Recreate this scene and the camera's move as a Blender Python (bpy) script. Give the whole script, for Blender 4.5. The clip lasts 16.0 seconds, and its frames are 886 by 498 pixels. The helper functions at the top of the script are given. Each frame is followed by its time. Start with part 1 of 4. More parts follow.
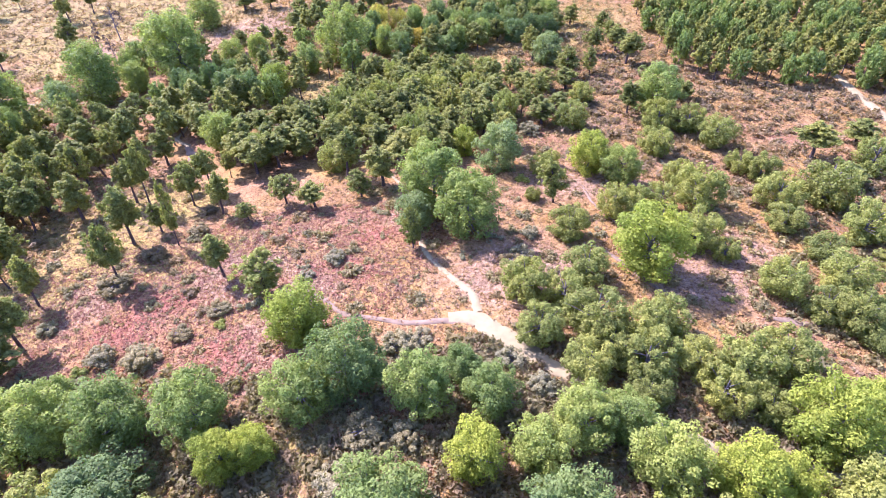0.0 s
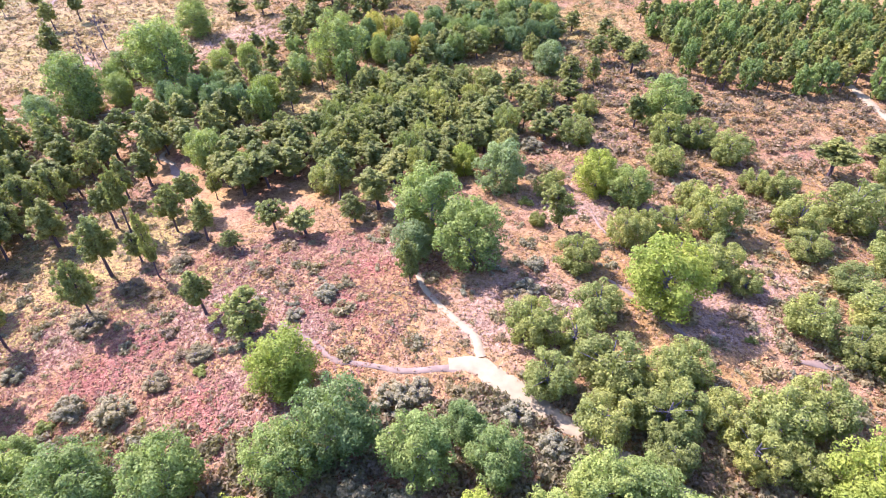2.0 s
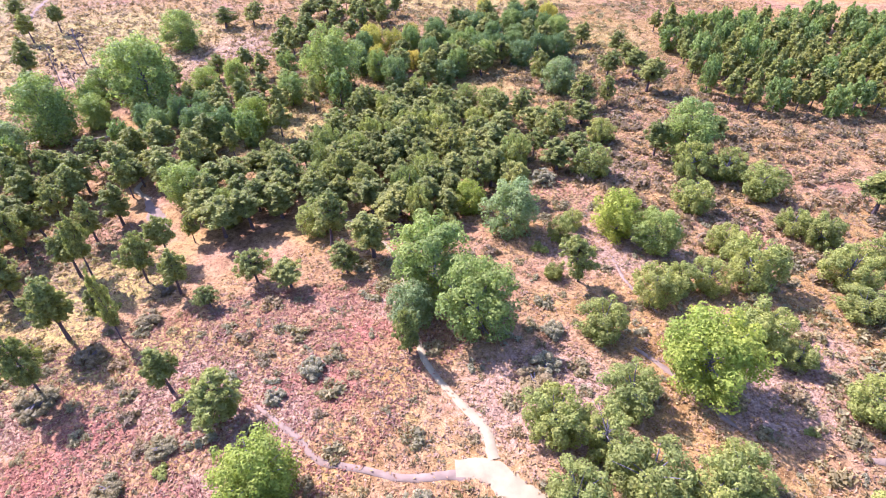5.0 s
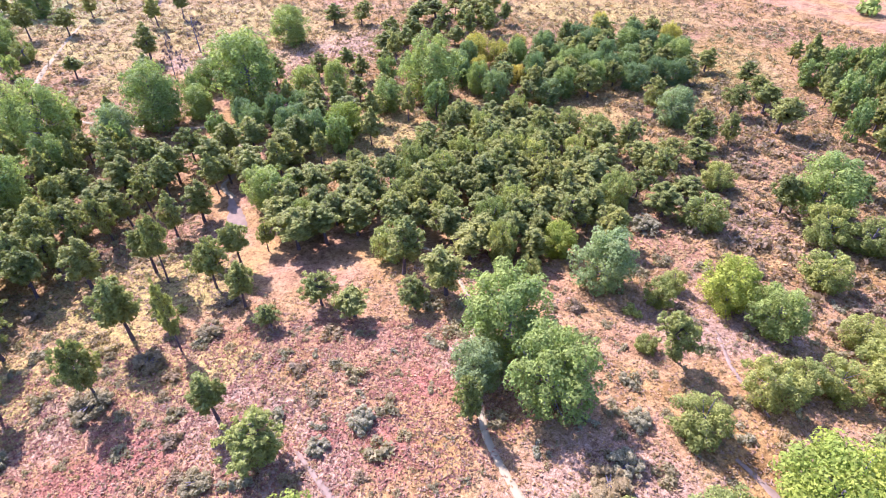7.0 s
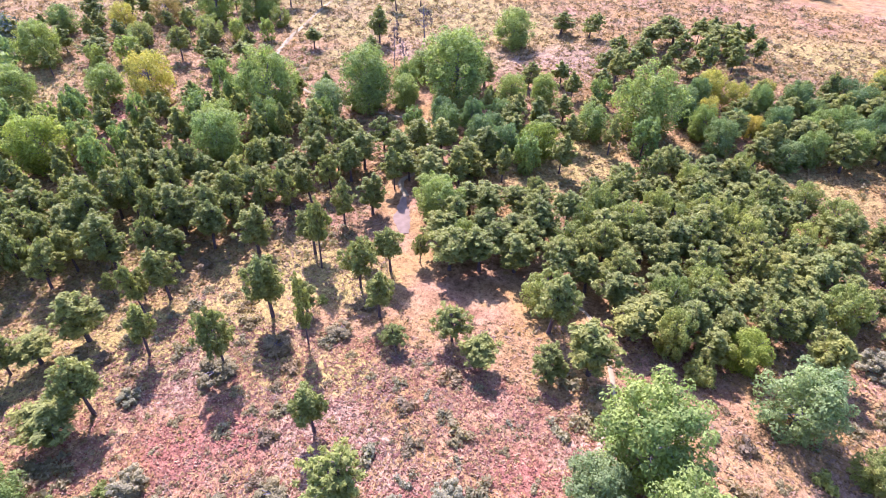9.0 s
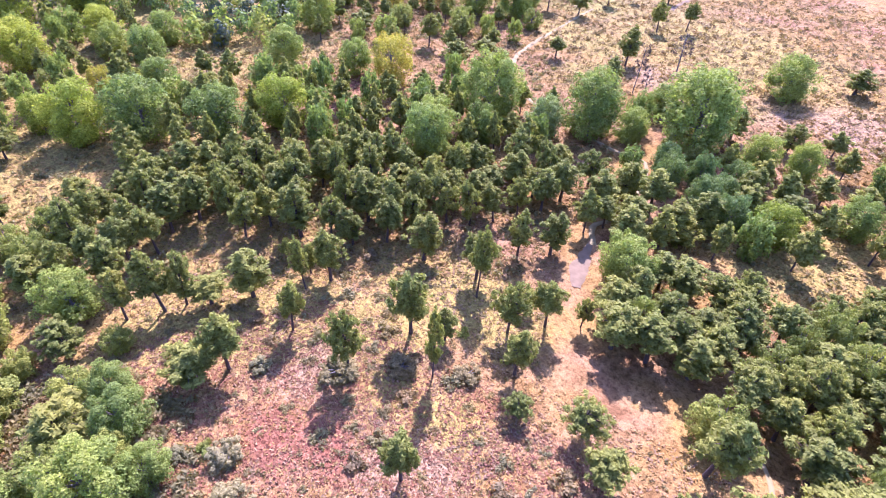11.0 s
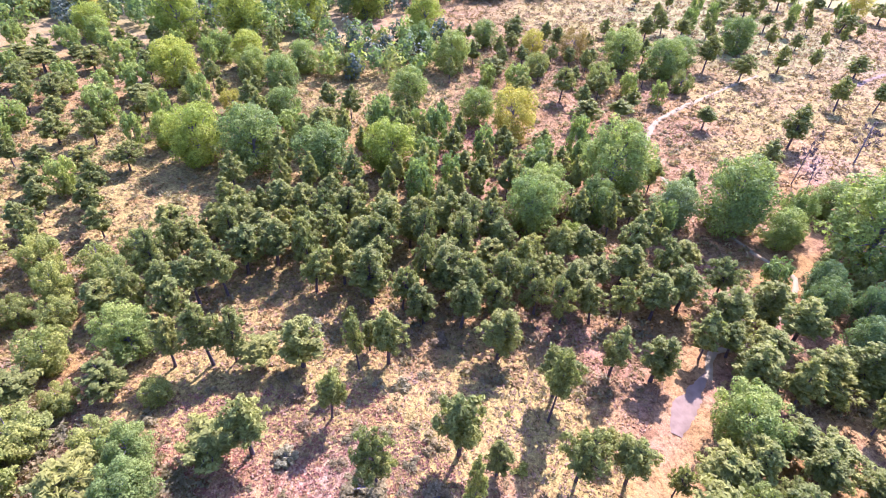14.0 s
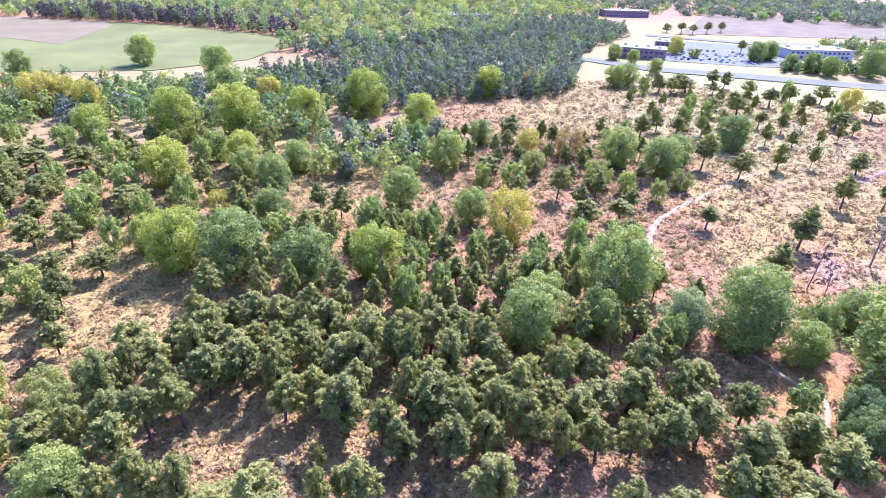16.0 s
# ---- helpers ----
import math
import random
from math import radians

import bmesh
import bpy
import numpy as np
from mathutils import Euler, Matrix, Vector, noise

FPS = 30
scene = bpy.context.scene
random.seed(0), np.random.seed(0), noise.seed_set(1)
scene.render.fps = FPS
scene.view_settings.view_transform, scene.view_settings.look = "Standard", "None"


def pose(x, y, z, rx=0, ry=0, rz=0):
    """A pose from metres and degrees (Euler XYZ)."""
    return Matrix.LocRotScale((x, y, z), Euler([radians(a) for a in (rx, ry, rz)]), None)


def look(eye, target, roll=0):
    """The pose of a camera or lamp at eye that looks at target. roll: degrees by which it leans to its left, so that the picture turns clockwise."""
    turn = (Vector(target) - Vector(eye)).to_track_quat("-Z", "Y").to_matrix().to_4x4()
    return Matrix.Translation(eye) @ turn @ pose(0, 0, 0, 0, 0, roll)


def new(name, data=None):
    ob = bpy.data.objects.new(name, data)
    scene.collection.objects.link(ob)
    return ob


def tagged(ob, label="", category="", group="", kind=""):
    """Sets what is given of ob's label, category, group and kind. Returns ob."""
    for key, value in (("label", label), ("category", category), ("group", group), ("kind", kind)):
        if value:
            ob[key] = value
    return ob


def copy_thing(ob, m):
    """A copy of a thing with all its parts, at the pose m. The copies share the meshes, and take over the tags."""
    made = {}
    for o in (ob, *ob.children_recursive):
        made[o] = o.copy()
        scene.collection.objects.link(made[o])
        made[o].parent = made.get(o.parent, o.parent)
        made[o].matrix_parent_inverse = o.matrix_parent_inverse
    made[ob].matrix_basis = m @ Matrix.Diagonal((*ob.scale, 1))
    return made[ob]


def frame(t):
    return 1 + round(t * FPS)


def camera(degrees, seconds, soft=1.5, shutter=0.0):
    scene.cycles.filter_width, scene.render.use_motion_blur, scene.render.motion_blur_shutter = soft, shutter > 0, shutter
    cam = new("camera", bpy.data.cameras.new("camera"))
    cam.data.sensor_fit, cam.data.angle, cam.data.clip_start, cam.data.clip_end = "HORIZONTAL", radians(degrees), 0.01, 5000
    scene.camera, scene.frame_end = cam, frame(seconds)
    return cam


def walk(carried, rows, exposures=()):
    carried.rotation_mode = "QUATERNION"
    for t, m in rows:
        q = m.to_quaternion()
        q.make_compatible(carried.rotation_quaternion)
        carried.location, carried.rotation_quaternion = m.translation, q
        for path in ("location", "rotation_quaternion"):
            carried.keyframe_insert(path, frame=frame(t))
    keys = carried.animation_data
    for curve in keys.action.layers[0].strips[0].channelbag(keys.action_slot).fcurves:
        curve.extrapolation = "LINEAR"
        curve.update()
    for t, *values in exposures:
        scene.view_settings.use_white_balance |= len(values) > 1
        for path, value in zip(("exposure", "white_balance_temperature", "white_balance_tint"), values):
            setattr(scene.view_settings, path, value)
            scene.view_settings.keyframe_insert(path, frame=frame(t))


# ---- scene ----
cam = camera(78.2, 16.0, soft=1.0)
METRES, EYE, TILT, LEAN, TURN = 82.08, 60.0, 0.0, 0.0, 0.0
ROWS = [
    (0.0, 0.0, 0.0, 0.0, -0.94, -39.26, 1.15),
    (0.5, -0.0002, 0.0238, -0.0001, -1.04, -39.25, 1.15),
    (1.0, -0.0003, 0.0487, -0.0002, -1.11, -39.28, 1.18),
    (1.5, -0.0005, 0.0741, -0.0001, -1.18, -39.28, 1.19),
    (2.0, -0.0003, 0.1006, 0.0002, -1.25, -39.28, 1.21),
    (2.5, -0.0003, 0.1281, -0.0001, -1.33, -39.29, 1.22),
    (3.0, -0.0, 0.1566, -0.0016, -1.4, -39.27, 1.22),
    (3.5, -0.0, 0.186, -0.0027, -1.46, -39.27, 1.26),
    (6.0, -0.007, 0.3375, -0.0048, -0.78, -39.21, 1.32),
    (6.5, -0.0084, 0.3686, -0.0046, 3.8, -39.12, 1.08),
    (7.0, -0.0107, 0.4011, -0.0043, 9.8, -39.06, 0.74),
    (7.5, -0.0137, 0.4346, -0.0041, 16.33, -39.02, 0.39),
    (8.0, -0.0179, 0.4688, -0.0038, 21.98, -39.04, 0.13),
    (8.5, -0.0247, 0.5023, -0.0042, 27.6, -39.02, -0.16),
    (9.0, -0.0334, 0.5364, -0.0036, 33.51, -39.1, -0.44),
    (9.5, -0.0456, 0.5689, -0.003, 39.86, -39.21, -0.77),
    (10.0, -0.0602, 0.6006, -0.0026, 46.54, -39.35, -1.07),
    (12.5, -0.1637, 0.7312, 0.0046, 73.54, -40.29, -2.12),
    (13.0, -0.1891, 0.7517, 0.0048, 74.64, -40.3, -2.08),
    (13.5, -0.2157, 0.7713, 0.0061, 75.1, -39.56, -2.0),
    (14.0, -0.2418, 0.7895, 0.0059, 75.41, -37.29, -1.95),
    (14.5, -0.2684, 0.8068, 0.0061, 75.56, -35.06, -1.89),
    (15.0, -0.2957, 0.8228, 0.0056, 75.66, -32.86, -1.82),
    (15.5, -0.323, 0.8385, 0.0055, 75.69, -30.67, -1.75),
    (16.0, -0.3509, 0.8535, 0.0068, 75.72, -28.57, -1.68),
]
walk(cam, [(t, pose(0, 0, EYE, TILT, LEAN, TURN) @ pose(METRES * x, METRES * y, METRES * z, 90 + pitch, roll, yaw)) for t, x, y, z, yaw, pitch, roll in ROWS], [(0.0, 1.78, 4750, 49), (9.0, 1.70, 4700, 50), (12.5, 1.84, 4800, 53), (16.0, 1.82, 4500, 53)])
# ---------------------------------------------------------------- light
SUN_ELEVATION, SHADOW_WAY = 45.0, (0.745, -0.667)
world = bpy.data.worlds.new("sky")
scene.world = world
world.use_nodes = True
sky = world.node_tree.nodes.new("ShaderNodeTexSky")
sky.sky_type, sky.sun_disc = "NISHITA", False
sky.sun_elevation = radians(SUN_ELEVATION)
sky.sun_rotation = math.atan2(-SHADOW_WAY[0], -SHADOW_WAY[1])
back = world.node_tree.nodes["Background"]
back.inputs["Strength"].default_value = 0.145
world.node_tree.links.new(sky.outputs["Color"], back.inputs["Color"])
sun = new("sun", bpy.data.lights.new("sun", "SUN"))
sun.data.energy, sun.data.angle, sun.data.color = 5.0, radians(0.6), (1.0, 0.88, 0.66)
drop = math.tan(radians(SUN_ELEVATION))
sun.matrix_basis = look((0, 0, 0), (SHADOW_WAY[0], SHADOW_WAY[1], -drop))
sun.location = (-60, 90, 120)


# ---------------------------------------------------------------- materials
def material(name):
    m = bpy.data.materials.new(name)
    m.use_nodes = True
    nt = m.node_tree
    return m, nt, nt.nodes["Principled BSDF"], nt.nodes["Material Output"]


def ramp(nt, source, stops):
    r = nt.nodes.new("ShaderNodeValToRGB")
    while len(r.color_ramp.elements) < len(stops):
        r.color_ramp.elements.new(0.5)
    for e, (p, c) in zip(r.color_ramp.elements, stops):
        e.position, e.color = p, (*c, 1)
    nt.links.new(source, r.inputs["Fac"])
    return r.outputs["Color"]


def noise_fac(nt, scale, detail=3.0, space="object", rough=0.6):
    tex = nt.nodes.new("ShaderNodeTexNoise")
    tex.inputs["Scale"].default_value, tex.inputs["Detail"].default_value = scale, detail
    tex.inputs["Roughness"].default_value = rough
    if space == "object":
        tc = nt.nodes.new("ShaderNodeTexCoord")
        nt.links.new(tc.outputs["Object"], tex.inputs["Vector"])
    else:
        g = nt.nodes.new("ShaderNodeNewGeometry")
        nt.links.new(g.outputs["Position"], tex.inputs["Vector"])
    return tex.outputs["Fac"]


def mix(nt, fac, a, b, mode="MIX"):
    n = nt.nodes.new("ShaderNodeMix")
    n.data_type, n.blend_type = "RGBA", mode
    for socket, value in ((n.inputs[0], fac), (n.inputs[6], a), (n.inputs[7], b)):
        if isinstance(value, (int, float)):
            socket.default_value = value
        elif isinstance(value, tuple):
            socket.default_value = (*value, 1)
        else:
            nt.links.new(value, socket)
    return n.outputs[2]


def maths(nt, op, a, b):
    n = nt.nodes.new("ShaderNodeMath")
    n.operation = op
    for socket, value in ((n.inputs[0], a), (n.inputs[1], b)):
        if isinstance(value, (int, float)):
            socket.default_value = value
        else:
            nt.links.new(value, socket)
    return n.outputs[0]


def foliage(name, dark, light, odd, through_light=0.3, spread=0.3):
    """Leaves: tone by tree, by clump and by leaf, with light coming through them."""
    m, nt, b, out = material(name)
    info = nt.nodes.new("ShaderNodeObjectInfo")
    geo = nt.nodes.new("ShaderNodeNewGeometry")
    tree = ramp(nt, info.outputs["Random"], [(0.0, dark), (0.55, light), (1.0, odd)])
    clump = ramp(nt, noise_fac(nt, 0.9, 2, "world"), [(0.3, dark), (0.7, light)])
    c = mix(nt, 0.5, tree, clump)
    stand = ramp(nt, noise_fac(nt, 0.13, 2, "world"), [(0.35, (0.86, 0.9, 0.95)), (0.65, (1.15, 1.08, 0.95))])
    c = mix(nt, 1.0, c, stand, "MULTIPLY")
    leaf = ramp(nt, geo.outputs["Random Per Island"], [(0.0, (1 - spread,) * 3), (1.0, (1 + spread, 1 + spread, 1 + spread * 0.8))])
    c = mix(nt, 1.0, c, leaf, "MULTIPLY")
    nt.links.new(c, b.inputs["Base Color"])
    b.inputs["Roughness"].default_value = 0.7
    b.inputs["Specular IOR Level"].default_value = 0.15
    tr = nt.nodes.new("ShaderNodeBsdfTranslucent")
    nt.links.new(mix(nt, 1.0, c, (1.25, 1.4, 0.7), "MULTIPLY"), tr.inputs["Color"])
    ms = nt.nodes.new("ShaderNodeMixShader")
    ms.inputs[0].default_value = through_light
    nt.links.new(b.outputs[0], ms.inputs[1])
    nt.links.new(tr.outputs[0], ms.inputs[2])
    nt.links.new(ms.outputs[0], out.inputs["Surface"])
    return m


def plain(name, c, rough=0.8, spread=0.25, scale=3.0, metal=0.0, bump=0.0, space="object"):
    m, nt, b, out = material(name)
    lo, hi = tuple(v * (1 - spread) for v in c), tuple(min(1, v * (1 + spread)) for v in c)
    f = noise_fac(nt, scale, 5, space)
    nt.links.new(ramp(nt, f, [(0.3, lo), (0.7, hi)]), b.inputs["Base Color"])
    b.inputs["Roughness"].default_value, b.inputs["Metallic"].default_value = rough, metal
    if rough > 0.84:
        b.inputs["Specular IOR Level"].default_value = 0.08
    if bump:
        bp = nt.nodes.new("ShaderNodeBump")
        bp.inputs["Strength"].default_value = bump
        nt.links.new(f, bp.inputs["Height"])
        nt.links.new(bp.outputs["Normal"], b.inputs["Normal"])
    return m


NEEDLES = foliage("pine_needles", (0.161, 0.17, 0.0364), (0.262, 0.262, 0.0517), (0.31, 0.29, 0.0599), 0.4)
LEAVES = foliage("oak_leaves", (0.149, 0.192, 0.0432), (0.262, 0.302, 0.0563), (0.335, 0.349, 0.0563), 0.4)
LEAVES_DARK = foliage("dark_leaves", (0.103, 0.144, 0.0437), (0.166, 0.213, 0.0576), (0.2, 0.242, 0.0576), 0.4)
LEAVES_GREY = foliage("grey_green_leaves", (0.154, 0.194, 0.0643), (0.248, 0.293, 0.0898), (0.26, 0.302, 0.0737), 0.4)
LEAVES_BRIGHT = foliage("bright_leaves", (0.192, 0.224, 0.0267), (0.324, 0.348, 0.0334), (0.399, 0.395, 0.0334), 0.4)
LEAVES_YELLOW = foliage("yellow_leaves", (0.279, 0.253, 0.0308), (0.426, 0.365, 0.0385), (0.45, 0.337, 0.0385), 0.38)
LEAVES_ORANGE = foliage("orange_leaves", (0.207, 0.136, 0.0334), (0.286, 0.21, 0.0501), (0.259, 0.244, 0.0542), 0.4)
LEAVES_SCRUB = foliage("scrub_oak_leaves", (0.168, 0.181, 0.0394), (0.287, 0.296, 0.0544), (0.343, 0.33, 0.0617), 0.4)
LEAVES_SHRUB = foliage("shrub_leaves", (0.2, 0.163, 0.0686), (0.305, 0.251, 0.105), (0.305, 0.197, 0.0874), 0.38)
LEAVES_BROWN = foliage("brown_shrub_leaves", (0.177, 0.123, 0.0597), (0.278, 0.199, 0.0959), (0.267, 0.218, 0.0874), 0.38)
LEAVES_SAGE = foliage("sage_shrub_leaves", (0.211, 0.186, 0.0905), (0.323, 0.285, 0.145), (0.278, 0.238, 0.0983), 0.38)
# needles of the far pines, with distance haze painted in as extra blue
NEEDLES_HAZED = foliage("hazed_far_needles", (0.0822, 0.1, 0.062), (0.128, 0.146, 0.0843), (0.138, 0.153, 0.0843), 0.3)
TWIGS = plain("bare_twigs", (0.102, 0.0769, 0.0585), 0.9, 0.3, 4)
BARK = plain("pine_bark", (0.0975, 0.0713, 0.0562), 0.95, 0.4, 6, 0, 0.4)
BARK_GREY = plain("grey_bark", (0.143, 0.124, 0.109), 0.95, 0.35, 6, 0, 0.4)
SAND = plain("sand", (0.284, 0.222, 0.104), 0.95, 0.13, 0.8, 0, 0.15, "world")
SAND_DULL = plain("trodden_sand", (0.207, 0.145, 0.0855), 0.95, 0.2, 0.7, 0, 0.2, "world")
CONCRETE = plain("pale_paving", (0.119, 0.122, 0.0649), 0.9, 0.15, 0.15, 0, 0, "world")
ROOF_PALE = plain("pale_flat_roof", (0.195, 0.198, 0.11), 0.85, 0.1, 0.4)
WALL_BRICK = plain("mauve_brick", (0.207, 0.137, 0.128), 0.9, 0.15, 0.6)
WALL_PALE = plain("pale_cladding", (0.334, 0.323, 0.277), 0.8, 0.1, 0.6)
GLASS_DARK = plain("dark_window_glass", (0.05, 0.06, 0.09), 0.12, 0.2, 0.5)
METAL = plain("grey_metal", (0.45, 0.46, 0.48), 0.45, 0.15, 2, 0.7)
TYRE = plain("tyre_rubber", (0.03, 0.03, 0.03), 0.9, 0.2, 5)
PAINTS = [plain("car_paint_" + n, c, 0.3, 0.03, 1) for n, c in
          (("white", (0.75, 0.75, 0.76)), ("silver", (0.45, 0.46, 0.48)), ("dark", (0.06, 0.06, 0.08)), ("blue", (0.08, 0.13, 0.3)), ("red", (0.4, 0.06, 0.05)))]


def heath_material():
    """Dry heath: lilac-pink grass, tan grass and russet huckleberry, by patch and by tussock."""
    m, nt, b, out = material("dry_heath")
    at = nt.nodes.new("ShaderNodeAttribute")
    at.attribute_name = "cover"
    sep = nt.nodes.new("ShaderNodeSeparateColor")
    nt.links.new(at.outputs["Color"], sep.inputs["Color"])
    big, mid = noise_fac(nt, 0.055, 3, "world"), noise_fac(nt, 0.35, 4, "world")
    fine, tiny = noise_fac(nt, 1.6, 4, "world", 0.7), noise_fac(nt, 6.0, 3, "world", 0.7)
    grass = ramp(nt, mid, [(0.28, (0.145, 0.0806, 0.0331)), (0.40, (0.218, 0.131, 0.0563)), (0.50, (0.282, 0.176, 0.0788)), (0.60, (0.316, 0.205, 0.1)), (0.74, (0.275, 0.186, 0.058))])
    tint = ramp(nt, big, [(0.34, (1.04, 0.90, 0.96)), (0.46, (1.02, 0.99, 0.84)), (0.58, (1.04, 1.02, 0.62))])
    c = mix(nt, 1.0, grass, tint, "MULTIPLY")
    lilac = ramp(nt, fine, [(0.35, (0.234, 0.138, 0.0718)), (0.65, (0.335, 0.234, 0.131))])
    red = ramp(nt, fine, [(0.3, (0.168, 0.0628, 0.0338)), (0.5, (0.255, 0.107, 0.059)), (0.7, (0.315, 0.16, 0.0882))])
    yellow = ramp(nt, fine, [(0.3, (0.228, 0.17, 0.0419)), (0.7, (0.343, 0.272, 0.0711))])

    def soft(mask, gain):
        rough_edge = maths(nt, "ADD", mask, maths(nt, "MULTIPLY", maths(nt, "SUBTRACT", fine, 0.5), gain))
        return ramp(nt, rough_edge, [(0.3, (0, 0, 0)), (0.62, (1, 1, 1))])
    c = mix(nt, soft(at.outputs["Alpha"], 0.9), c, lilac)
    c = mix(nt, soft(sep.outputs["Red"], 0.9), c, red)
    c = mix(nt, soft(sep.outputs["Green"], 0.9), c, yellow)
    speck = ramp(nt, fine, [(0.34, (0.45, 0.42, 0.34)), (0.48, (0.95, 0.94, 0.92)), (0.66, (1.16, 1.12, 1.08))])
    c = mix(nt, 1.0, c, speck, "MULTIPLY")
    speck2 = ramp(nt, tiny, [(0.35, (0.60, 0.57, 0.54)), (0.62, (1.18, 1.15, 1.12))])
    c = mix(nt, 1.0, c, speck2, "MULTIPLY")
    mow = ramp(nt, big, [(0.3, (0.166, 0.214, 0.0528)), (0.7, (0.269, 0.272, 0.0952))])
    c = mix(nt, sep.outputs["Blue"], c, mow)
    nt.links.new(c, b.inputs["Base Color"])
    b.inputs["Roughness"].default_value = 0.95
    b.inputs["Specular IOR Level"].default_value = 0.1
    bp = nt.nodes.new("ShaderNodeBump")
    bp.inputs["Strength"].default_value, bp.inputs["Distance"].default_value = 0.7, 0.35
    nt.links.new(fine, bp.inputs["Height"])
    nt.links.new(bp.outputs["Normal"], b.inputs["Normal"])
    return m


HEATH = heath_material()


# ---------------------------------------------------------------- helpers of this scene
def mesh_from(name, verts, faces, mats=(), smooth=False):
    me = bpy.data.meshes.new(name)
    me.from_pydata([tuple(map(float, v)) for v in verts], [], [tuple(map(int, f)) for f in faces])
    for m in mats:
        me.materials.append(m)
    if smooth:
        me.shade_smooth()
    me.update()
    return me


def leaf_mesh(name, corners, mat, slots=None):
    """corners: leaves x corners x 3, each leaf a face of its own."""
    n, k = corners.shape[:2]
    me = bpy.data.meshes.new(name)
    me.vertices.add(n * k), me.loops.add(n * k), me.polygons.add(n)
    me.vertices.foreach_set("co", np.asarray(corners, dtype=np.float32).ravel())
    me.loops.foreach_set("vertex_index", np.arange(n * k, dtype=np.int32))
    me.polygons.foreach_set("loop_start", np.arange(0, n * k, k, dtype=np.int32))
    for m in mat if isinstance(mat, (list, tuple)) else (mat,):
        me.materials.append(m)
    if slots is not None:
        me.polygons.foreach_set("material_index", np.asarray(slots, dtype=np.int32))
    me.update(calc_edges=True)
    return me


def rise(x, y):
    """Height of the ground: a low swell under the trail junction."""
    return (-3.5 + 8.0 * np.exp(-((x - 5) ** 2 + (y - 45) ** 2) / (2 * 42.0 ** 2))
            + 0.22 * np.sin(x * 0.21 + 1.3) * np.sin(y * 0.17 + 0.4) + 0.12 * np.sin(x * 0.53 + y * 0.41))


def leaves(rng, centres, radii, count, size, long=1.0, skin=0.62, lift=0.35, flat=1.0, ruffle=0.75):
    """Pointed leaf sprays on the outer part of a set of lobes: count x 3 x 3."""
    centres, radii = np.asarray(centres, float), np.asarray(radii, float)
    area = radii.mean(axis=1) ** 2
    pick = rng.choice(len(centres), count, p=area / area.sum())
    d = rng.normal(size=(count, 3))
    d[:, 2] += 0.25
    d /= np.linalg.norm(d, axis=1)[:, None]
    r = (skin + (1.08 - skin) * rng.random(count) ** 0.7)[:, None]
    p = centres[pick] + d * r * radii[pick]
    nrm = d + rng.normal(size=(count, 3)) * ruffle
    nrm[:, 2] = nrm[:, 2] * flat + lift
    nrm /= np.linalg.norm(nrm, axis=1)[:, None]
    a = np.cross(nrm, rng.normal(size=(count, 3)))
    a /= np.linalg.norm(a, axis=1)[:, None]
    b = np.cross(nrm, a)
    s = size * (0.6 + 0.8 * rng.random(count))[:, None]
    a, b = a * s * long, b * s
    return np.stack([p - a * 0.6 - b * 0.5, p - a * 0.4 + b * 0.65, p + a * 0.8], axis=1)


def tube(path, sides=6):
    """A tapering limb: path of (x, y, z, r)."""
    verts, faces = [], []
    path = np.asarray(path, float)
    for i, (x, y, z, r) in enumerate(path):
        for k in range(sides):
            a = 2 * math.pi * k / sides
            verts.append((x + r * math.cos(a), y + r * math.sin(a), z + (0.0 if abs(path[-1, 2] - path[0, 2]) > 0.5 else r * 0.5 * math.sin(a))))
        if i:
            for k in range(sides):
                n = (k + 1) % sides
                faces.append(((i - 1) * sides + k, (i - 1) * sides + n, i * sides + n, i * sides + k))
    faces.append(tuple(range((len(path) - 1) * sides, len(path) * sides)))
    return verts, faces


def joined(pieces):
    verts, faces = [], []
    for v, f in pieces:
        o = len(verts)
        verts += list(v)
        faces += [tuple(i + o for i in q) for q in f]
    return verts, faces


def part(name, me, parent, label=""):
    ob = new(name, me)
    ob.parent = parent
    if label:
        ob["label"] = label
    return ob


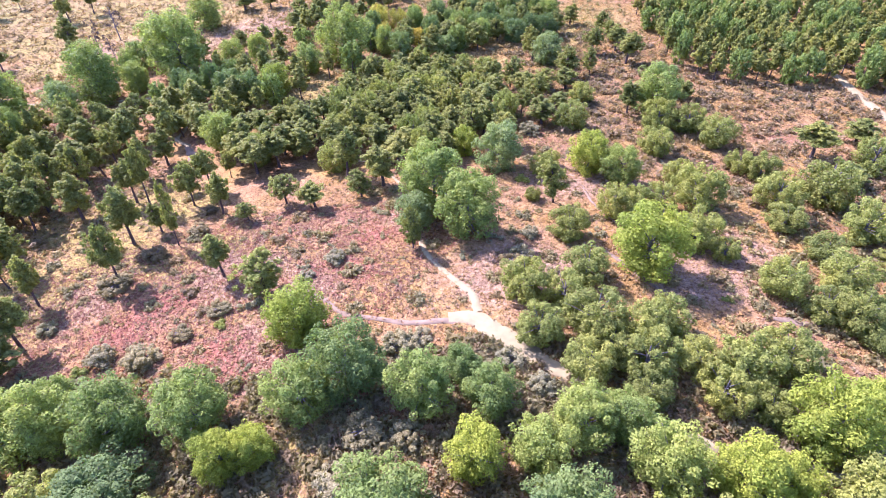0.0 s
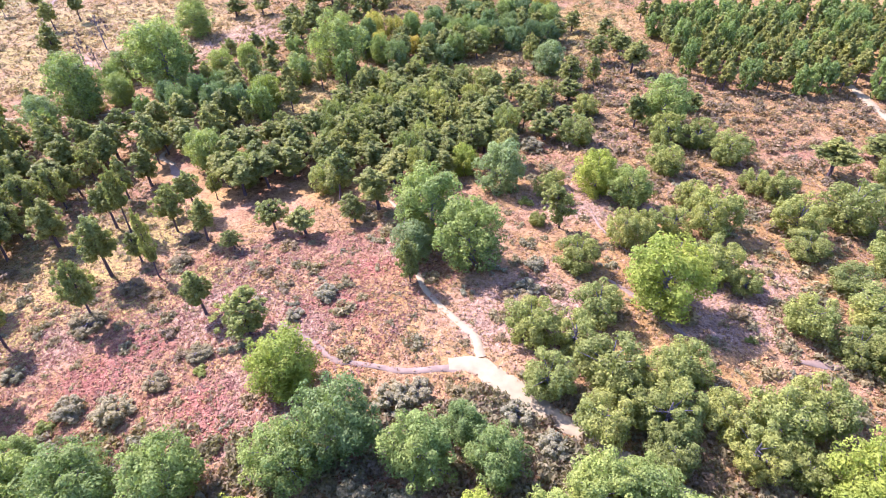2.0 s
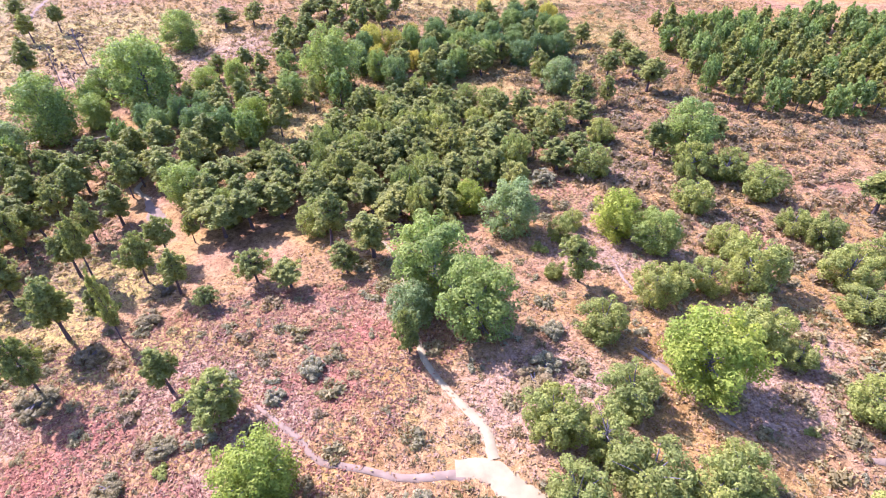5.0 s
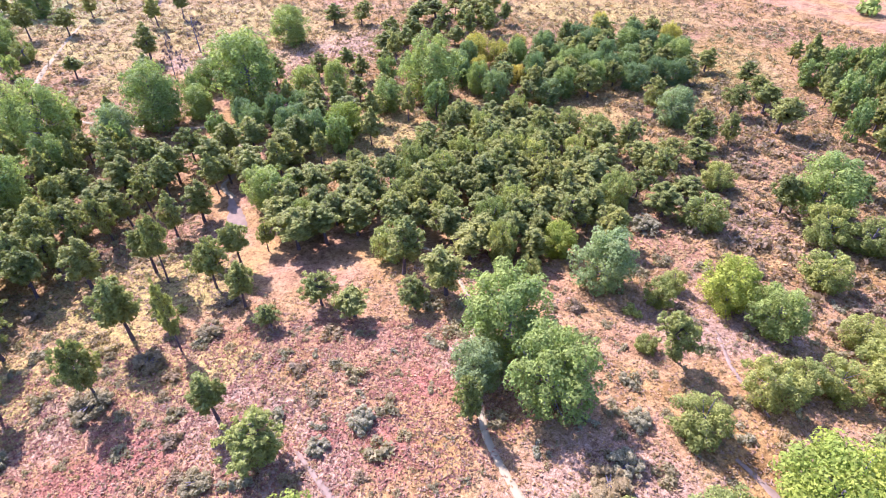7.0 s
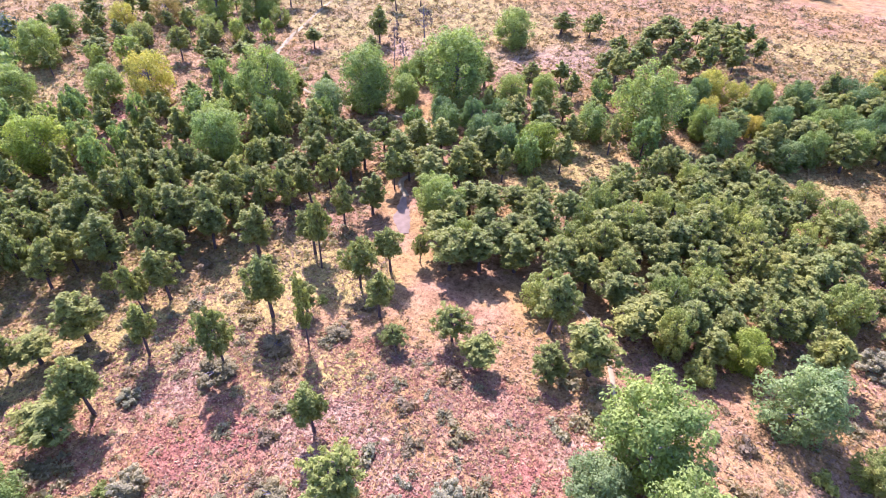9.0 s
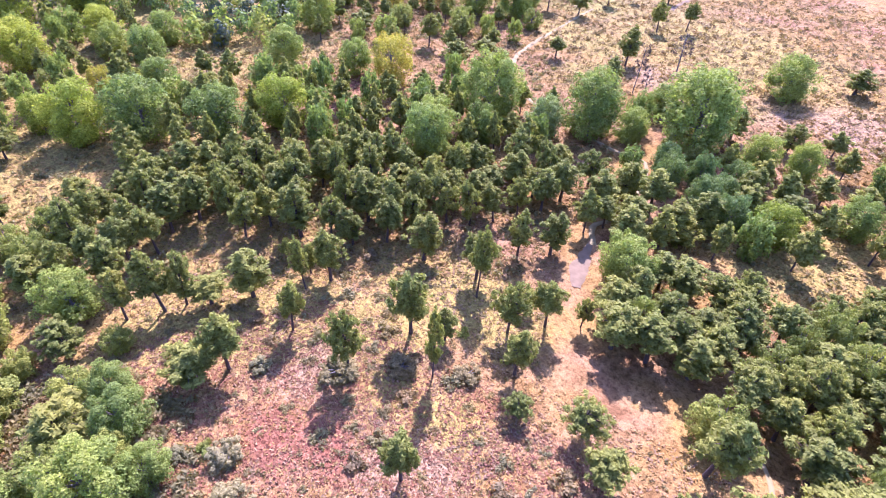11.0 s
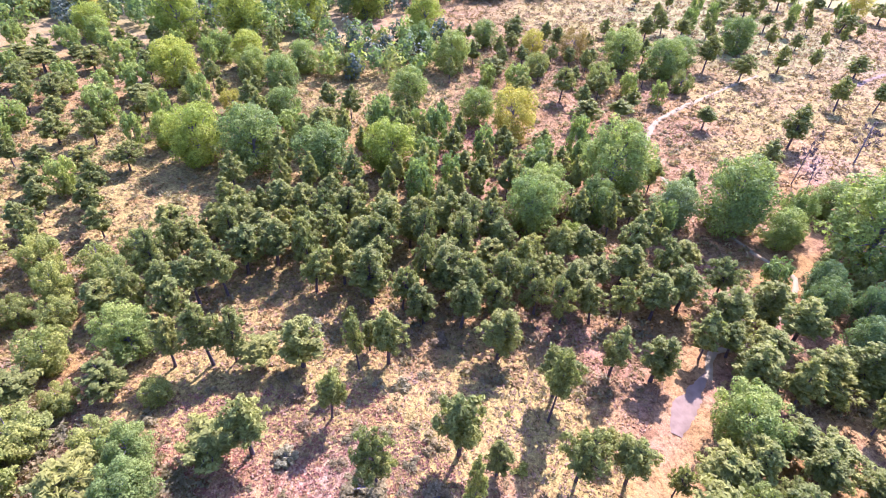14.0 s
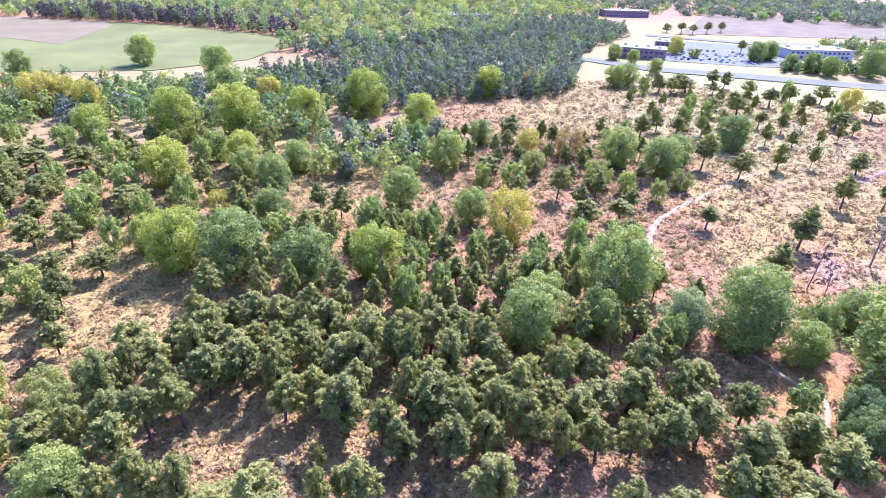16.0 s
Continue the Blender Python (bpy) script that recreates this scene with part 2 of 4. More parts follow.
# ---------------------------------------------------------------- trees, built once a form
def pine_form(seed, needles, height=9.0, low=0.36, wide=2.7, tufts=70, per=72, size=0.15):
    """A pitch pine: bare, slightly bent trunk and an irregular pointed crown of small needle tufts on upturned limbs."""
    rng = np.random.default_rng(seed)
    bend = rng.normal(size=2) * 0.35
    trunk = [(bend[0] * (q ** 2), bend[1] * (q ** 2), height * 0.94 * q, 0.17 * (1 - q) + 0.03) for q in np.linspace(0, 1, 8)]
    trunk[0] = (*trunk[0][:2], -0.3, 0.23)
    wood, centres, radii = [tube(trunk, 7)], [], []
    swell = rng.uniform(0.72, 1.2, 5)
    for i in range(tufts):
        u = (i + rng.random() * 0.8) / tufts
        q = low + (0.96 - low) * u
        a = i * 2.4 + rng.normal() * 0.5
        shape = min(0.5 + 1.5 * u, 1.12 * (1.04 - u) ** 0.45, 1.0) * swell[int(a * 5 / 6.2832) % 5]
        reach = wide * shape * (0.30 + 0.75 * rng.random() ** 0.7)
        base = np.array([bend[0] * q * q, bend[1] * q * q, height * q * 0.92])
        tip = base + np.array([math.cos(a) * reach, math.sin(a) * reach, 0.1 + 0.38 * reach * rng.random()])
        mid = (base + tip) / 2 + (0, 0, -0.12)
        wood.append(tube([(*base, 0.06), (*mid, 0.045), (*tip, 0.015)], 3))
        w = (0.26 + 0.26 * rng.random()) * (1.1 - 0.35 * u)
        centres += [tip, base * 0.42 + tip * 0.58 + rng.normal(size=3) * 0.2]
        radii += [(w, w, w * 1.15), (w * 0.85, w * 0.85, w * 0.9)]
    centres.append((bend[0], bend[1], height * 0.97)), radii.append((0.32, 0.32, 0.6))
    cards = leaves(rng, centres, radii, tufts * per, size, 2.0, 0.3, 0.4, 1.0, 0.6)
    v, f = joined(wood)
    return mesh_from("trunk", v, f, [BARK], True), leaf_mesh("crown", cards, needles)


def broad_form(seed, mat, height=10.0, width=9.5, low=0.0, lobes=80, count=15500, size=0.172, open_=0.0, bark=None):
    """A broadleaf tree: short forking trunk, crown of many uneven upward lobes with gaps."""
    rng = np.random.default_rng(seed)
    wood = [tube([(0, 0, -0.3, 0.32), (0.05, 0, 1.0, 0.24), (0.1, 0.1, height * 0.4, 0.18), (0.1, 0.15, height * 0.75, 0.06)], 7)]
    centres, radii = [], []
    swell = rng.uniform(0.86, 1.12, 7)
    for i in range(lobes):
        a, q = i * 2.4 + rng.normal() * 0.4, (i + rng.random()) / lobes
        z = low + (1.0 - low) * q
        shape = math.sqrt(max(0.05, 1 - abs((z - 0.50) / 0.56) ** 2.6)) * swell[int(a * 7 / 6.2832) % 7]
        w = width * (0.055 + 0.06 * rng.random() ** 1.3)
        out = (width * 0.5 * shape - w) * (0.70 + 0.38 * rng.random())
        c = np.array([math.cos(a) * out, math.sin(a) * out, height * (0.07 + z * 0.84 + 0.04 * rng.normal())])
        centres.append(c), radii.append((w, w, w * 1.15))
        if i % 3 == 0:
            wood.append(tube([(0.1, 0.1, height * (0.12 + 0.4 * z), 0.10), (*(c * 0.6 + np.array([0, 0, 0.22 * height * z])), 0.06), (*c, 0.025)], 4))
        if rng.random() > open_ + 0.25:
            c2 = c * (0.6, 0.6, 0.97) + rng.normal(size=3) * 0.4
            centres.append(c2), radii.append((w * 1.2, w * 1.2, w * 1.3))
    v, f = joined(wood)
    return (mesh_from("trunk", v, f, [bark or BARK_GREY], True),
            leaf_mesh("crown", leaves(rng, centres, radii, count, size, 1.3, 0.72, 0.35, 1.0, 0.5), mat))


def bare_form(seed, height=9.0):
    """A dead tree: leaning stem with thin bare limbs."""
    rng = np.random.default_rng(seed)
    wood = [tube([(0, 0, -0.3, 0.16), (0.15, 0, height * 0.5, 0.11), (0.3, 0.1, height, 0.03)], 6)]
    cards_c, cards_r = [], []
    for i in range(22):
        q, a = 0.35 + 0.6 * rng.random(), rng.random() * 6.28
        b = np.array([0.3 * q, 0.05, height * q])
        tip = b + np.array([math.cos(a), math.sin(a), 0.55]) * (0.8 + 1.3 * rng.random())
        wood.append(tube([(*b, 0.045), (*tip, 0.012)], 4))
        cards_c.append(tip), cards_r.append((0.5, 0.5, 0.4))
    v, f = joined(wood)
    return mesh_from("trunk", v, f, [BARK_GREY], True), leaf_mesh("crown", leaves(rng, cards_c, cards_r, 420, 0.12, 3.5, 0.1), TWIGS)


FORMS = {
    "pine": ([pine_form(10 + i, NEEDLES, tufts=62 + 5 * i, wide=2.2 + 0.2 * i, low=0.30 + 0.09 * (i % 3)) for i in range(5)], 9.0, 5.2,
             "pitch pine with bare trunk and dark green needle tufts", "pine tree", "pitch pines"),
    "round_pine": ([pine_form(30 + i, LEAVES_SCRUB, low=0.16, wide=3.4, tufts=90, per=76) for i in range(2)], 9.0, 6.4,
                   "bushy round-crowned pine with fresh green needles", "pine tree", "pitch pines"),
    "slim_pine": ([pine_form(40, NEEDLES, low=0.05, wide=2.0, tufts=90, per=74)], 9.0, 4.2,
                  "dense young pine, dark green down to the ground", "pine tree", "pitch pines"),
    "oak": ([broad_form(50 + i, LEAVES) for i in range(4)], 10.0, 8.5,
            "leafy green oak standing in the dry heath", "broadleaf tree", "oaks"),
    "dark_oak": ([broad_form(60 + i, LEAVES_DARK) for i in range(2)], 10.0, 8.5,
                 "dense dark green oak with a full crown", "broadleaf tree", "oaks"),
    "grey_oak": ([broad_form(66 + i, LEAVES_GREY) for i in range(2)], 10.0, 8.5,
                 "grey-green silvery leaved tree with a rounded crown", "broadleaf tree", "grey-green trees"),
    "bright_tree": ([broad_form(70 + i, LEAVES_BRIGHT) for i in range(3)], 10.0, 8.5,
                    "bright yellow-green leafy tree in full sun", "broadleaf tree", "bright green trees"),
    "yellow_tree": ([broad_form(80 + i, LEAVES_YELLOW, count=10500, open_=0.4) for i in range(2)], 10.0, 8.5,
                    "tree turning autumn yellow among green pines", "broadleaf tree", "yellow autumn trees"),
    "orange_tree": ([broad_form(84, LEAVES_ORANGE, count=9000, open_=0.5)], 10.0, 8.5,
                    "small tree with orange autumn leaves", "broadleaf tree", "orange autumn trees"),
    "scrub_oak": ([broad_form(90 + i, LEAVES_SCRUB, height=7.0, width=8.0, low=-0.03, lobes=58, count=10500, size=0.165, open_=0.3) for i in range(4)], 7.0, 7.2,
                  "low spreading scrub oak with olive green leaves", "scrub oak", "scrub oaks"),
    "sage_bush": ([broad_form(120 + i, (LEAVES_SAGE, LEAVES_SHRUB)[i % 2], height=2.6, width=4.0, low=0.0, lobes=40, count=4400, size=0.135, open_=0.3) for i in range(3)], 2.6, 3.7,
                  "low grey-green bush spreading over the heath", "bush", "heath bushes"),
    "bare_tree": ([bare_form(95 + i) for i in range(2)], 9.0, 4.0,
                  "dead leafless tree with thin grey branches", "dead tree", "dead trees"),
}


def spread_of(me):
    """Width of a crown, leaving out its outermost leaves, and its top."""
    co = np.empty(len(me.vertices) * 3, dtype=np.float32)
    me.vertices.foreach_get("co", co)
    co = co.reshape(-1, 3)
    return 2.0 * float(np.percentile(np.hypot(co[:, 0], co[:, 1]), 92)), float(np.percentile(co[:, 2], 99.5))


planted, masters, turn_rng = [], {}, np.random.default_rng(5)


sizes = {}


def plant(kind, x, y, height, width):
    """One tree of that kind on the ground at x, y."""
    forms, _, _, label, category, group = FORMS[kind]
    i = int(turn_rng.integers(len(forms)))
    if (kind, i) not in sizes:
        sizes[kind, i] = spread_of(forms[i][1])
    w0, h0 = sizes[kind, i]
    lean = turn_rng.normal(size=2) * (2.5 if "pine" in kind or kind == "bare_tree" else 1.0)
    m = pose(x, y, float(rise(x, y)) - 0.02, lean[0], lean[1], float(turn_rng.random() * 360)) @ Matrix.Diagonal((width / w0, width / w0, height / h0, 1))
    planted.append((x, y, width))
    if (kind, i) in masters:
        s = masters[kind, i].scale
        return copy_thing(masters[kind, i], m @ Matrix.Diagonal((1 / s[0], 1 / s[1], 1 / s[2], 1)))
    top = tagged(new(kind), label, category, group)
    part("trunk", forms[i][0], top)
    part("crown", forms[i][1], top)
    top.matrix_basis = m
    masters[kind, i] = top
    return top


def inside(x, y, poly):
    hit = False
    for (x1, y1), (x2, y2) in zip(poly, poly[1:] + poly[:1]):
        if (y1 > y) != (y2 > y) and x < (x2 - x1) * (y - y1) / (y2 - y1) + x1:
            hit = not hit
    return hit


def spots(rng, poly, gap, keep=0.5, most=400, others=True):
    """Random places in a polygon, at least gap apart and clear of what is planted."""
    xs, ys = [p[0] for p in poly], [p[1] for p in poly]
    found = []
    for _ in range(most * 25):
        x, y = rng.uniform(min(xs), max(xs)), rng.uniform(min(ys), max(ys))
        if len(found) >= most or not inside(x, y, poly) or (others and on_trail(x, y, 0.9)):
            continue
        if any((x - a) ** 2 + (y - b) ** 2 < gap * gap for a, b in found):
            continue
        if others and any((x - a) ** 2 + (y - b) ** 2 < (keep * w + gap * 0.4) ** 2 for a, b, w in planted):
            continue
        found.append((x, y))
    return found


def grove(seed, poly, gap, tall, kinds=("pine",), width=None, most=400):
    rng = np.random.default_rng(seed)
    for x, y in spots(rng, poly, gap, most=most):
        h = tall * rng.uniform(0.8, 1.15)
        plant(kinds[int(rng.integers(len(kinds)))], x, y, h, (width or gap * 1.25) * rng.uniform(0.85, 1.25))


# ---------------------------------------------------------------- ground
def blobs(x, y, rows):
    total = np.zeros_like(x)
    for cx, cy, rx, ry in rows:
        total = np.maximum(total, np.exp(-(((x - cx) / rx) ** 2 + ((y - cy) / ry) ** 2)))
    return total


def build_ground():
    def line(lo, hi, step, reach):
        inner = np.arange(lo, hi + step, step)
        far = [12, 30, 60, 100, 160, 260, 420, 700, 1200, 2000, 3200]
        return np.concatenate([[lo - f for f in reversed(far)], inner, [inner[-1] + f for f in far]])
    xs, ys = line(-270, 150, 1.6, 0), line(10, 300, 1.6, 0)
    gx, gy = np.meshgrid(xs, ys)
    gz = rise(gx, gy)
    n, k = len(ys), len(xs)
    idx = np.arange(n * k).reshape(n, k)
    faces = np.stack([idx[:-1, :-1], idx[:-1, 1:], idx[1:, 1:], idx[1:, :-1]], -1).reshape(-1, 4)
    me = mesh_from("ground", np.stack([gx, gy, gz], -1).reshape(-1, 3), faces, [HEATH], True)
    red = 0.8 * blobs(gx, gy, RED_HEATH)
    yellow = 0.8 * blobs(gx, gy, YELLOW_GRASS)
    lilac = blobs(gx, gy, LILAC_GRASS)
    col = me.color_attributes.new("cover", "FLOAT_COLOR", "POINT")
    col.data.foreach_set("color", np.stack([red, yellow, 0.6 * blobs(gx, gy, GREEN_GRASS), lilac], -1).astype(np.float32).ravel())
    return tagged(new("ground", me), "dry heath of pinkish and tan grass with russet patches", "ground", kind="structure")


GREEN_GRASS = [(-235, 245, 60, 50), (-195, 270, 30, 20), (-345, 310, 60, 90), (-300, 340, 50, 80), (-420, 200, 120, 90), (-330, 20, 90, 90), (-200, 262, 26, 12), (-420, 430, 70, 80)]
RED_HEATH = [(-13, 64, 4, 3.5), (-21, 66, 3, 2.5), (-16, 67, 4, 3), (-48, 56, 8, 5), (-44, 61, 7, 4), (-31, 50, 5, 5), (-28, 45, 4, 4), (-12, 75, 6, 4), (-5, 112, 5, 2), (10, 165, 8, 3), (-150, 110, 12, 7), (-200, 90, 10, 6)]
YELLOW_GRASS = [(-40, 150, 16, 20), (0, 170, 30, 9), (40, 205, 40, 30), (-120, 230, 60, 40), (-290, 300, 90, 120), (-480, 420, 230, 260), (-220, 240, 60, 50), (-100, 60, 30, 40), (-150, 30, 50, 60), (-200, 70, 60, 60), (-70, 62, 12, 16), (-62, 90, 14, 12), (-75, 45, 10, 12), (-95, 20, 14, 16), (-110, 5, 16, 16), (-40, 76, 6, 5), (-60, 76, 12, 10), (-52, 92, 9, 9), (-72, 84, 10, 8), (-48, 72, 8, 6), (-120, 30, 14, 12), (-100, 28, 8, 8), (-150, 195, 30, 16), (-125, 175, 12, 16), (-190, 225, 40, 25), (-230, 250, 40, 20), (-96, 195, 20, 14), (20, 262, 50, 28), (20, 35, 14, 5), (-20, 33, 12, 6), (-250, 200, 60, 60), (-135, 10, 28, 26), (-250, 290, 60, 40)]
LILAC_GRASS = [(-25, 48, 9, 9), (-33, 66, 9, 8), (-22, 60, 7, 10), (12, 62, 12, 9), (-60, 62, 8, 6), (-4, 80, 8, 6), (40, 62, 10, 6), (45, 72, 12, 6), (-110, 195, 14, 12), (-60, 215, 22, 18), (-85, 200, 12, 10), (30, 95, 14, 8), (48, 125, 16, 8)]
ground = build_ground()


def smooth_line(points, step=0.6):
    """A rounded line through the points."""
    pts = [np.array(p, float) for p in points]
    pts = [2 * pts[0] - pts[1]] + pts + [2 * pts[-1] - pts[-2]]
    line = []
    for a, b, c, d in zip(pts, pts[1:], pts[2:], pts[3:]):
        n = max(2, int(np.linalg.norm(c - b) / step))
        for t in np.arange(n) / n:
            line.append(0.5 * (2 * b + (c - a) * t + (2 * a - 5 * b + 4 * c - d) * t * t + (3 * b - a - 3 * c + d) * t ** 3))
    return np.array(line + [pts[-2]])


trail_marks = []


def on_trail(x, y, extra=0.3):
    return any(((m[:, 0] - x) ** 2 + (m[:, 1] - y) ** 2 < (m[:, 2] + extra) ** 2).any() for m in trail_marks)


def trail(name, points, widths, mat, label, seed, lift=0.05):
    """A worn path: a thin uneven sheet with ragged edges."""
    rng = np.random.default_rng(seed)
    line = smooth_line(points)
    along = np.gradient(line, axis=0)
    side = np.stack([-along[:, 1], along[:, 0]], 1) / np.linalg.norm(along, axis=1)[:, None]
    w = np.interp(np.linspace(0, 1, len(line)), np.linspace(0, 1, len(widths)), widths)
    trail_marks.append(np.column_stack([line, w * 0.5]))
    rag = np.array([noise.noise((i * 0.35, seed, 0)) for i in range(len(line))]), np.array([noise.noise((i * 0.35, seed, 9)) for i in range(len(line))])
    verts, faces = [], []
    for i, p in enumerate(line):
        for j, q in enumerate((-1.0, -0.8, 0.0, 0.8, 1.0)):
            half = w[i] * 0.5 * (1.15 + 0.35 * rag[0 if q < 0 else 1][i] + 0.10 * rng.normal())
            x, y = p + side[i] * q * half
            verts.append((x, y, float(rise(x, y)) + (lift + 0.06 if abs(q) < 0.9 else -0.06)))
        if i:
            faces += [((i - 1) * 5 + j, (i - 1) * 5 + j + 1, i * 5 + j + 1, i * 5 + j) for j in range(4)]
    return tagged(new(name, mesh_from(name, verts, faces, [mat], True)), label, "trail", kind="structure")


trail("sand_trail", [(-23.5, 104.5), (-17, 106), (-11, 99), (-7.2, 91.5), (-6.6, 88), (-6.2, 82), (-4.9, 76.5), (-3.9, 72.8), (-2.5, 67.9), (1.0, 62.3), (4.0, 58.0), (4.8, 54.0)],
      [0.6, 0.6, 0.65, 0.65, 0.7, 0.8, 0.85, 1.3], SAND, "narrow pale sand footpath through the heath", 1, 0.04)
trail("sand_trail", [(0.5, 53.0), (4.0, 52.9), (6.8, 49.9), (10.4, 46.7), (13.8, 43.9), (18.0, 40.7), (25.5, 35.5), (30.5, 33.2), (37.7, 30.9), (46.7, 28.8), (60, 25)],
      [2.2, 3.4, 1.9, 1.6, 1.4, 1.4, 1.6, 1.8, 1.8], SAND, "wide sun-bleached sand track between oaks", 2, 0.075)
trail("side_trail", [(1.5, 52.4), (-4.6, 52.2), (-9.5, 53.6), (-14.5, 54.9), (-17.4, 57.8), (-24.0, 63.5)], [1.2, 0.9, 0.8, 0.8, 0.7, 0.4], SAND_DULL, "faint trodden side path in dry grass", 3, 0.04)
trail("sand_trail", [(-175, 222), (-169.5, 209.6), (-158.9, 186.4), (-151.0, 171.0), (-143.5, 160.5), (-131.9, 151.7), (-118.8, 147.3), (-105.3, 146.0), (-97, 147), (-86.7, 147.7), (-77.9, 150.1), (-70, 140), (-65.3, 129.2), (-65.2, 123.0), (-60.5, 118.5)],
      [1.0, 1.2, 1.5, 1.5, 0.9, 0.8, 0.9, 1.1], SAND, "winding sandy footpath past the pines", 4, 0.06)
trail("side_trail", [(-61.5, 119.0), (-58.5, 114.5), (-55.5, 110.5), (-53.0, 108.0)], [0.7, 1.8, 3.2, 1.6], SAND_DULL, "bare pinkish patch of trodden sand", 8, 0.04)
trail("sand_trail", [(116, 165), (114.7, 147.3), (112.5, 127.2), (113, 105)], [2.5, 2.6, 2.6, 2.6], SAND, "straight pale sand track beside shrubs", 5, 0.05)
trail("side_trail", [(25.3, 70.6), (28.9, 66.1), (31.8, 60.7), (34.2, 57.5)], [0.5, 0.9, 1.1, 0.4], SAND_DULL, "bare strip of pale trodden soil", 9, 0.03)
trail("side_trail", [(47.5, 54.1), (50.5, 53.7), (54.0, 53.1)], [0.6, 1.6, 0.5], SAND_DULL, "small bare patch of pale soil", 10, 0.03)
trail("side_trail", [(28.2, 92.7), (28.6, 84.7), (31.0, 77.5)], [0.3, 0.6, 0.3], SAND_DULL, "bare strip of pale trodden soil", 11, 0.03)
trail("side_trail", [(-160, 250), (-164.5, 259.8), (-172.4, 287.0), (-185, 315)], [1.8, 2, 2], SAND_DULL, "pale path over the far meadow", 6, 0.05)


# ---------------------------------------------------------------- the trees that stand apart: kind, x, y, height, width
plant("oak", -49.3, 37.2, 10.0, 8.9)
plant("oak", -39.6, 37.6, 9.2, 8.2)
plant("oak", -30.0, 38.1, 8.5, 7.6)
plant("bright_tree", -25.1, 32.1, 6.2, 5.2)
plant("bright_tree", -22.0, 33.2, 5.5, 4.7)
plant("bright_tree", -19.8, 51.3, 8.9, 7.6)
plant("dark_oak", -11.9, 42.2, 10.5, 8.4)
plant("oak", -17.5, 39.3, 7.8, 6.9)
plant("oak", -2.9, 39.0, 7.7, 6.9)
plant("oak", 5.2, 38.2, 6.6, 5.9)
plant("oak", 1.8, 42.4, 5.4, 4.8)
plant("bright_tree", 2.8, 30.6, 7.0, 5.9)
plant("oak", 9.9, 31.1, 7.0, 6.2)
plant("oak", 15.3, 34.2, 7.3, 6.5)
plant("oak", 19.7, 34.9, 6.3, 5.7)
plant("oak", 23.0, 29.2, 8.1, 7.2)
plant("bright_tree", 30.7, 27.9, 8.1, 6.9)
plant("bright_tree", 35.9, 27.9, 6.2, 5.2)
plant("bright_tree", 42.8, 34.0, 10.3, 8.7)
plant("bright_tree", 50.4, 36.9, 7.0, 5.9)
plant("scrub_oak", 11.6, 57.2, 6.3, 6.8)
plant("scrub_oak", 17.0, 55.3, 5.5, 5.9)
plant("scrub_oak", 21.5, 61.0, 5.8, 6.3)
plant("scrub_oak", 12.4, 48.7, 5.4, 5.9)
plant("scrub_oak", 20.0, 50.1, 6.9, 7.5)
plant("scrub_oak", 21.1, 46.3, 5.3, 5.8)
plant("scrub_oak", 17.8, 43.0, 5.4, 5.9)
plant("scrub_oak", 25.9, 48.1, 6.1, 6.6)
plant("scrub_oak", 29.9, 50.6, 5.6, 6.1)
plant("scrub_oak", 25.1, 43.3, 6.4, 7.0)
plant("scrub_oak", 31.9, 43.7, 4.9, 5.3)
plant("scrub_oak", 33.2, 39.0, 5.2, 5.7)
plant("scrub_oak", 24.0, 38.9, 4.6, 5.0)
plant("scrub_oak", 37.8, 42.8, 6.8, 7.3)
plant("scrub_oak", 43.9, 44.6, 6.6, 7.2)
plant("scrub_oak", 38.4, 37.2, 4.3, 4.6)
plant("scrub_oak", 51.4, 59.8, 5.9, 6.4)
plant("scrub_oak", 62.0, 61.4, 6.8, 7.4)
plant("scrub_oak", 55.2, 54.8, 5.2, 5.7)
plant("scrub_oak", 58.9, 52.9, 6.2, 6.8)
plant("scrub_oak", 59.5, 49.2, 3.9, 4.3)
plant("bright_tree", 31.9, 64.7, 12.0, 10.5)
plant("scrub_oak", 42.5, 71.7, 6.9, 7.5)
plant("scrub_oak", 48.5, 85.6, 8.3, 9.0)
plant("scrub_oak", 46.0, 67.7, 3.8, 4.1)
plant("bright_tree", 30.8, 98.8, 8.9, 7.6)
plant("oak", 36.1, 94.4, 8.2, 7.3)
plant("scrub_oak", 31.6, 121.4, 6.9, 7.5)
plant("scrub_oak", 21.5, 73.0, 5.7, 6.1)
plant("pine", 21.0, 85.1, 9.8, 5.3)
plant("scrub_oak", 31.2, 80.4, 6.0, 6.6)
plant("oak", 54.9, 129.9, 12.7, 11.3)
plant("pine", 47.8, 129.0, 9.1, 4.6)
plant("scrub_oak", 52.4, 120.5, 7.5, 8.1)
plant("scrub_oak", 59.4, 118.9, 6.8, 7.4)
plant("scrub_oak", 63.3, 112.3, 7.1, 7.7)
plant("pine", 65.1, 139.2, 5.4, 5.4)
plant("scrub_oak", 47.6, 107.7, 6.3, 6.9)
plant("pine", 82.7, 105.9, 8.4, 7.6)
plant("pine", 96.4, 112.2, 6.4, 6.6)
plant("scrub_oak", 91.8, 100.0, 7.7, 8.3)
plant("scrub_oak", 63.5, 100.0, 4.9, 5.4)
plant("scrub_oak", 66.4, 96.7, 5.9, 6.4)
plant("scrub_oak", 63.7, 85.3, 7.3, 8.0)
plant("scrub_oak", 74.5, 87.5, 9.0, 9.7)
plant("scrub_oak", 74.5, 75.2, 7.7, 8.4)
plant("bright_tree", 5.3, 107.8, 6.6, 5.6)
plant("grey_oak", 12.3, 99.9, 10.0, 8.7)
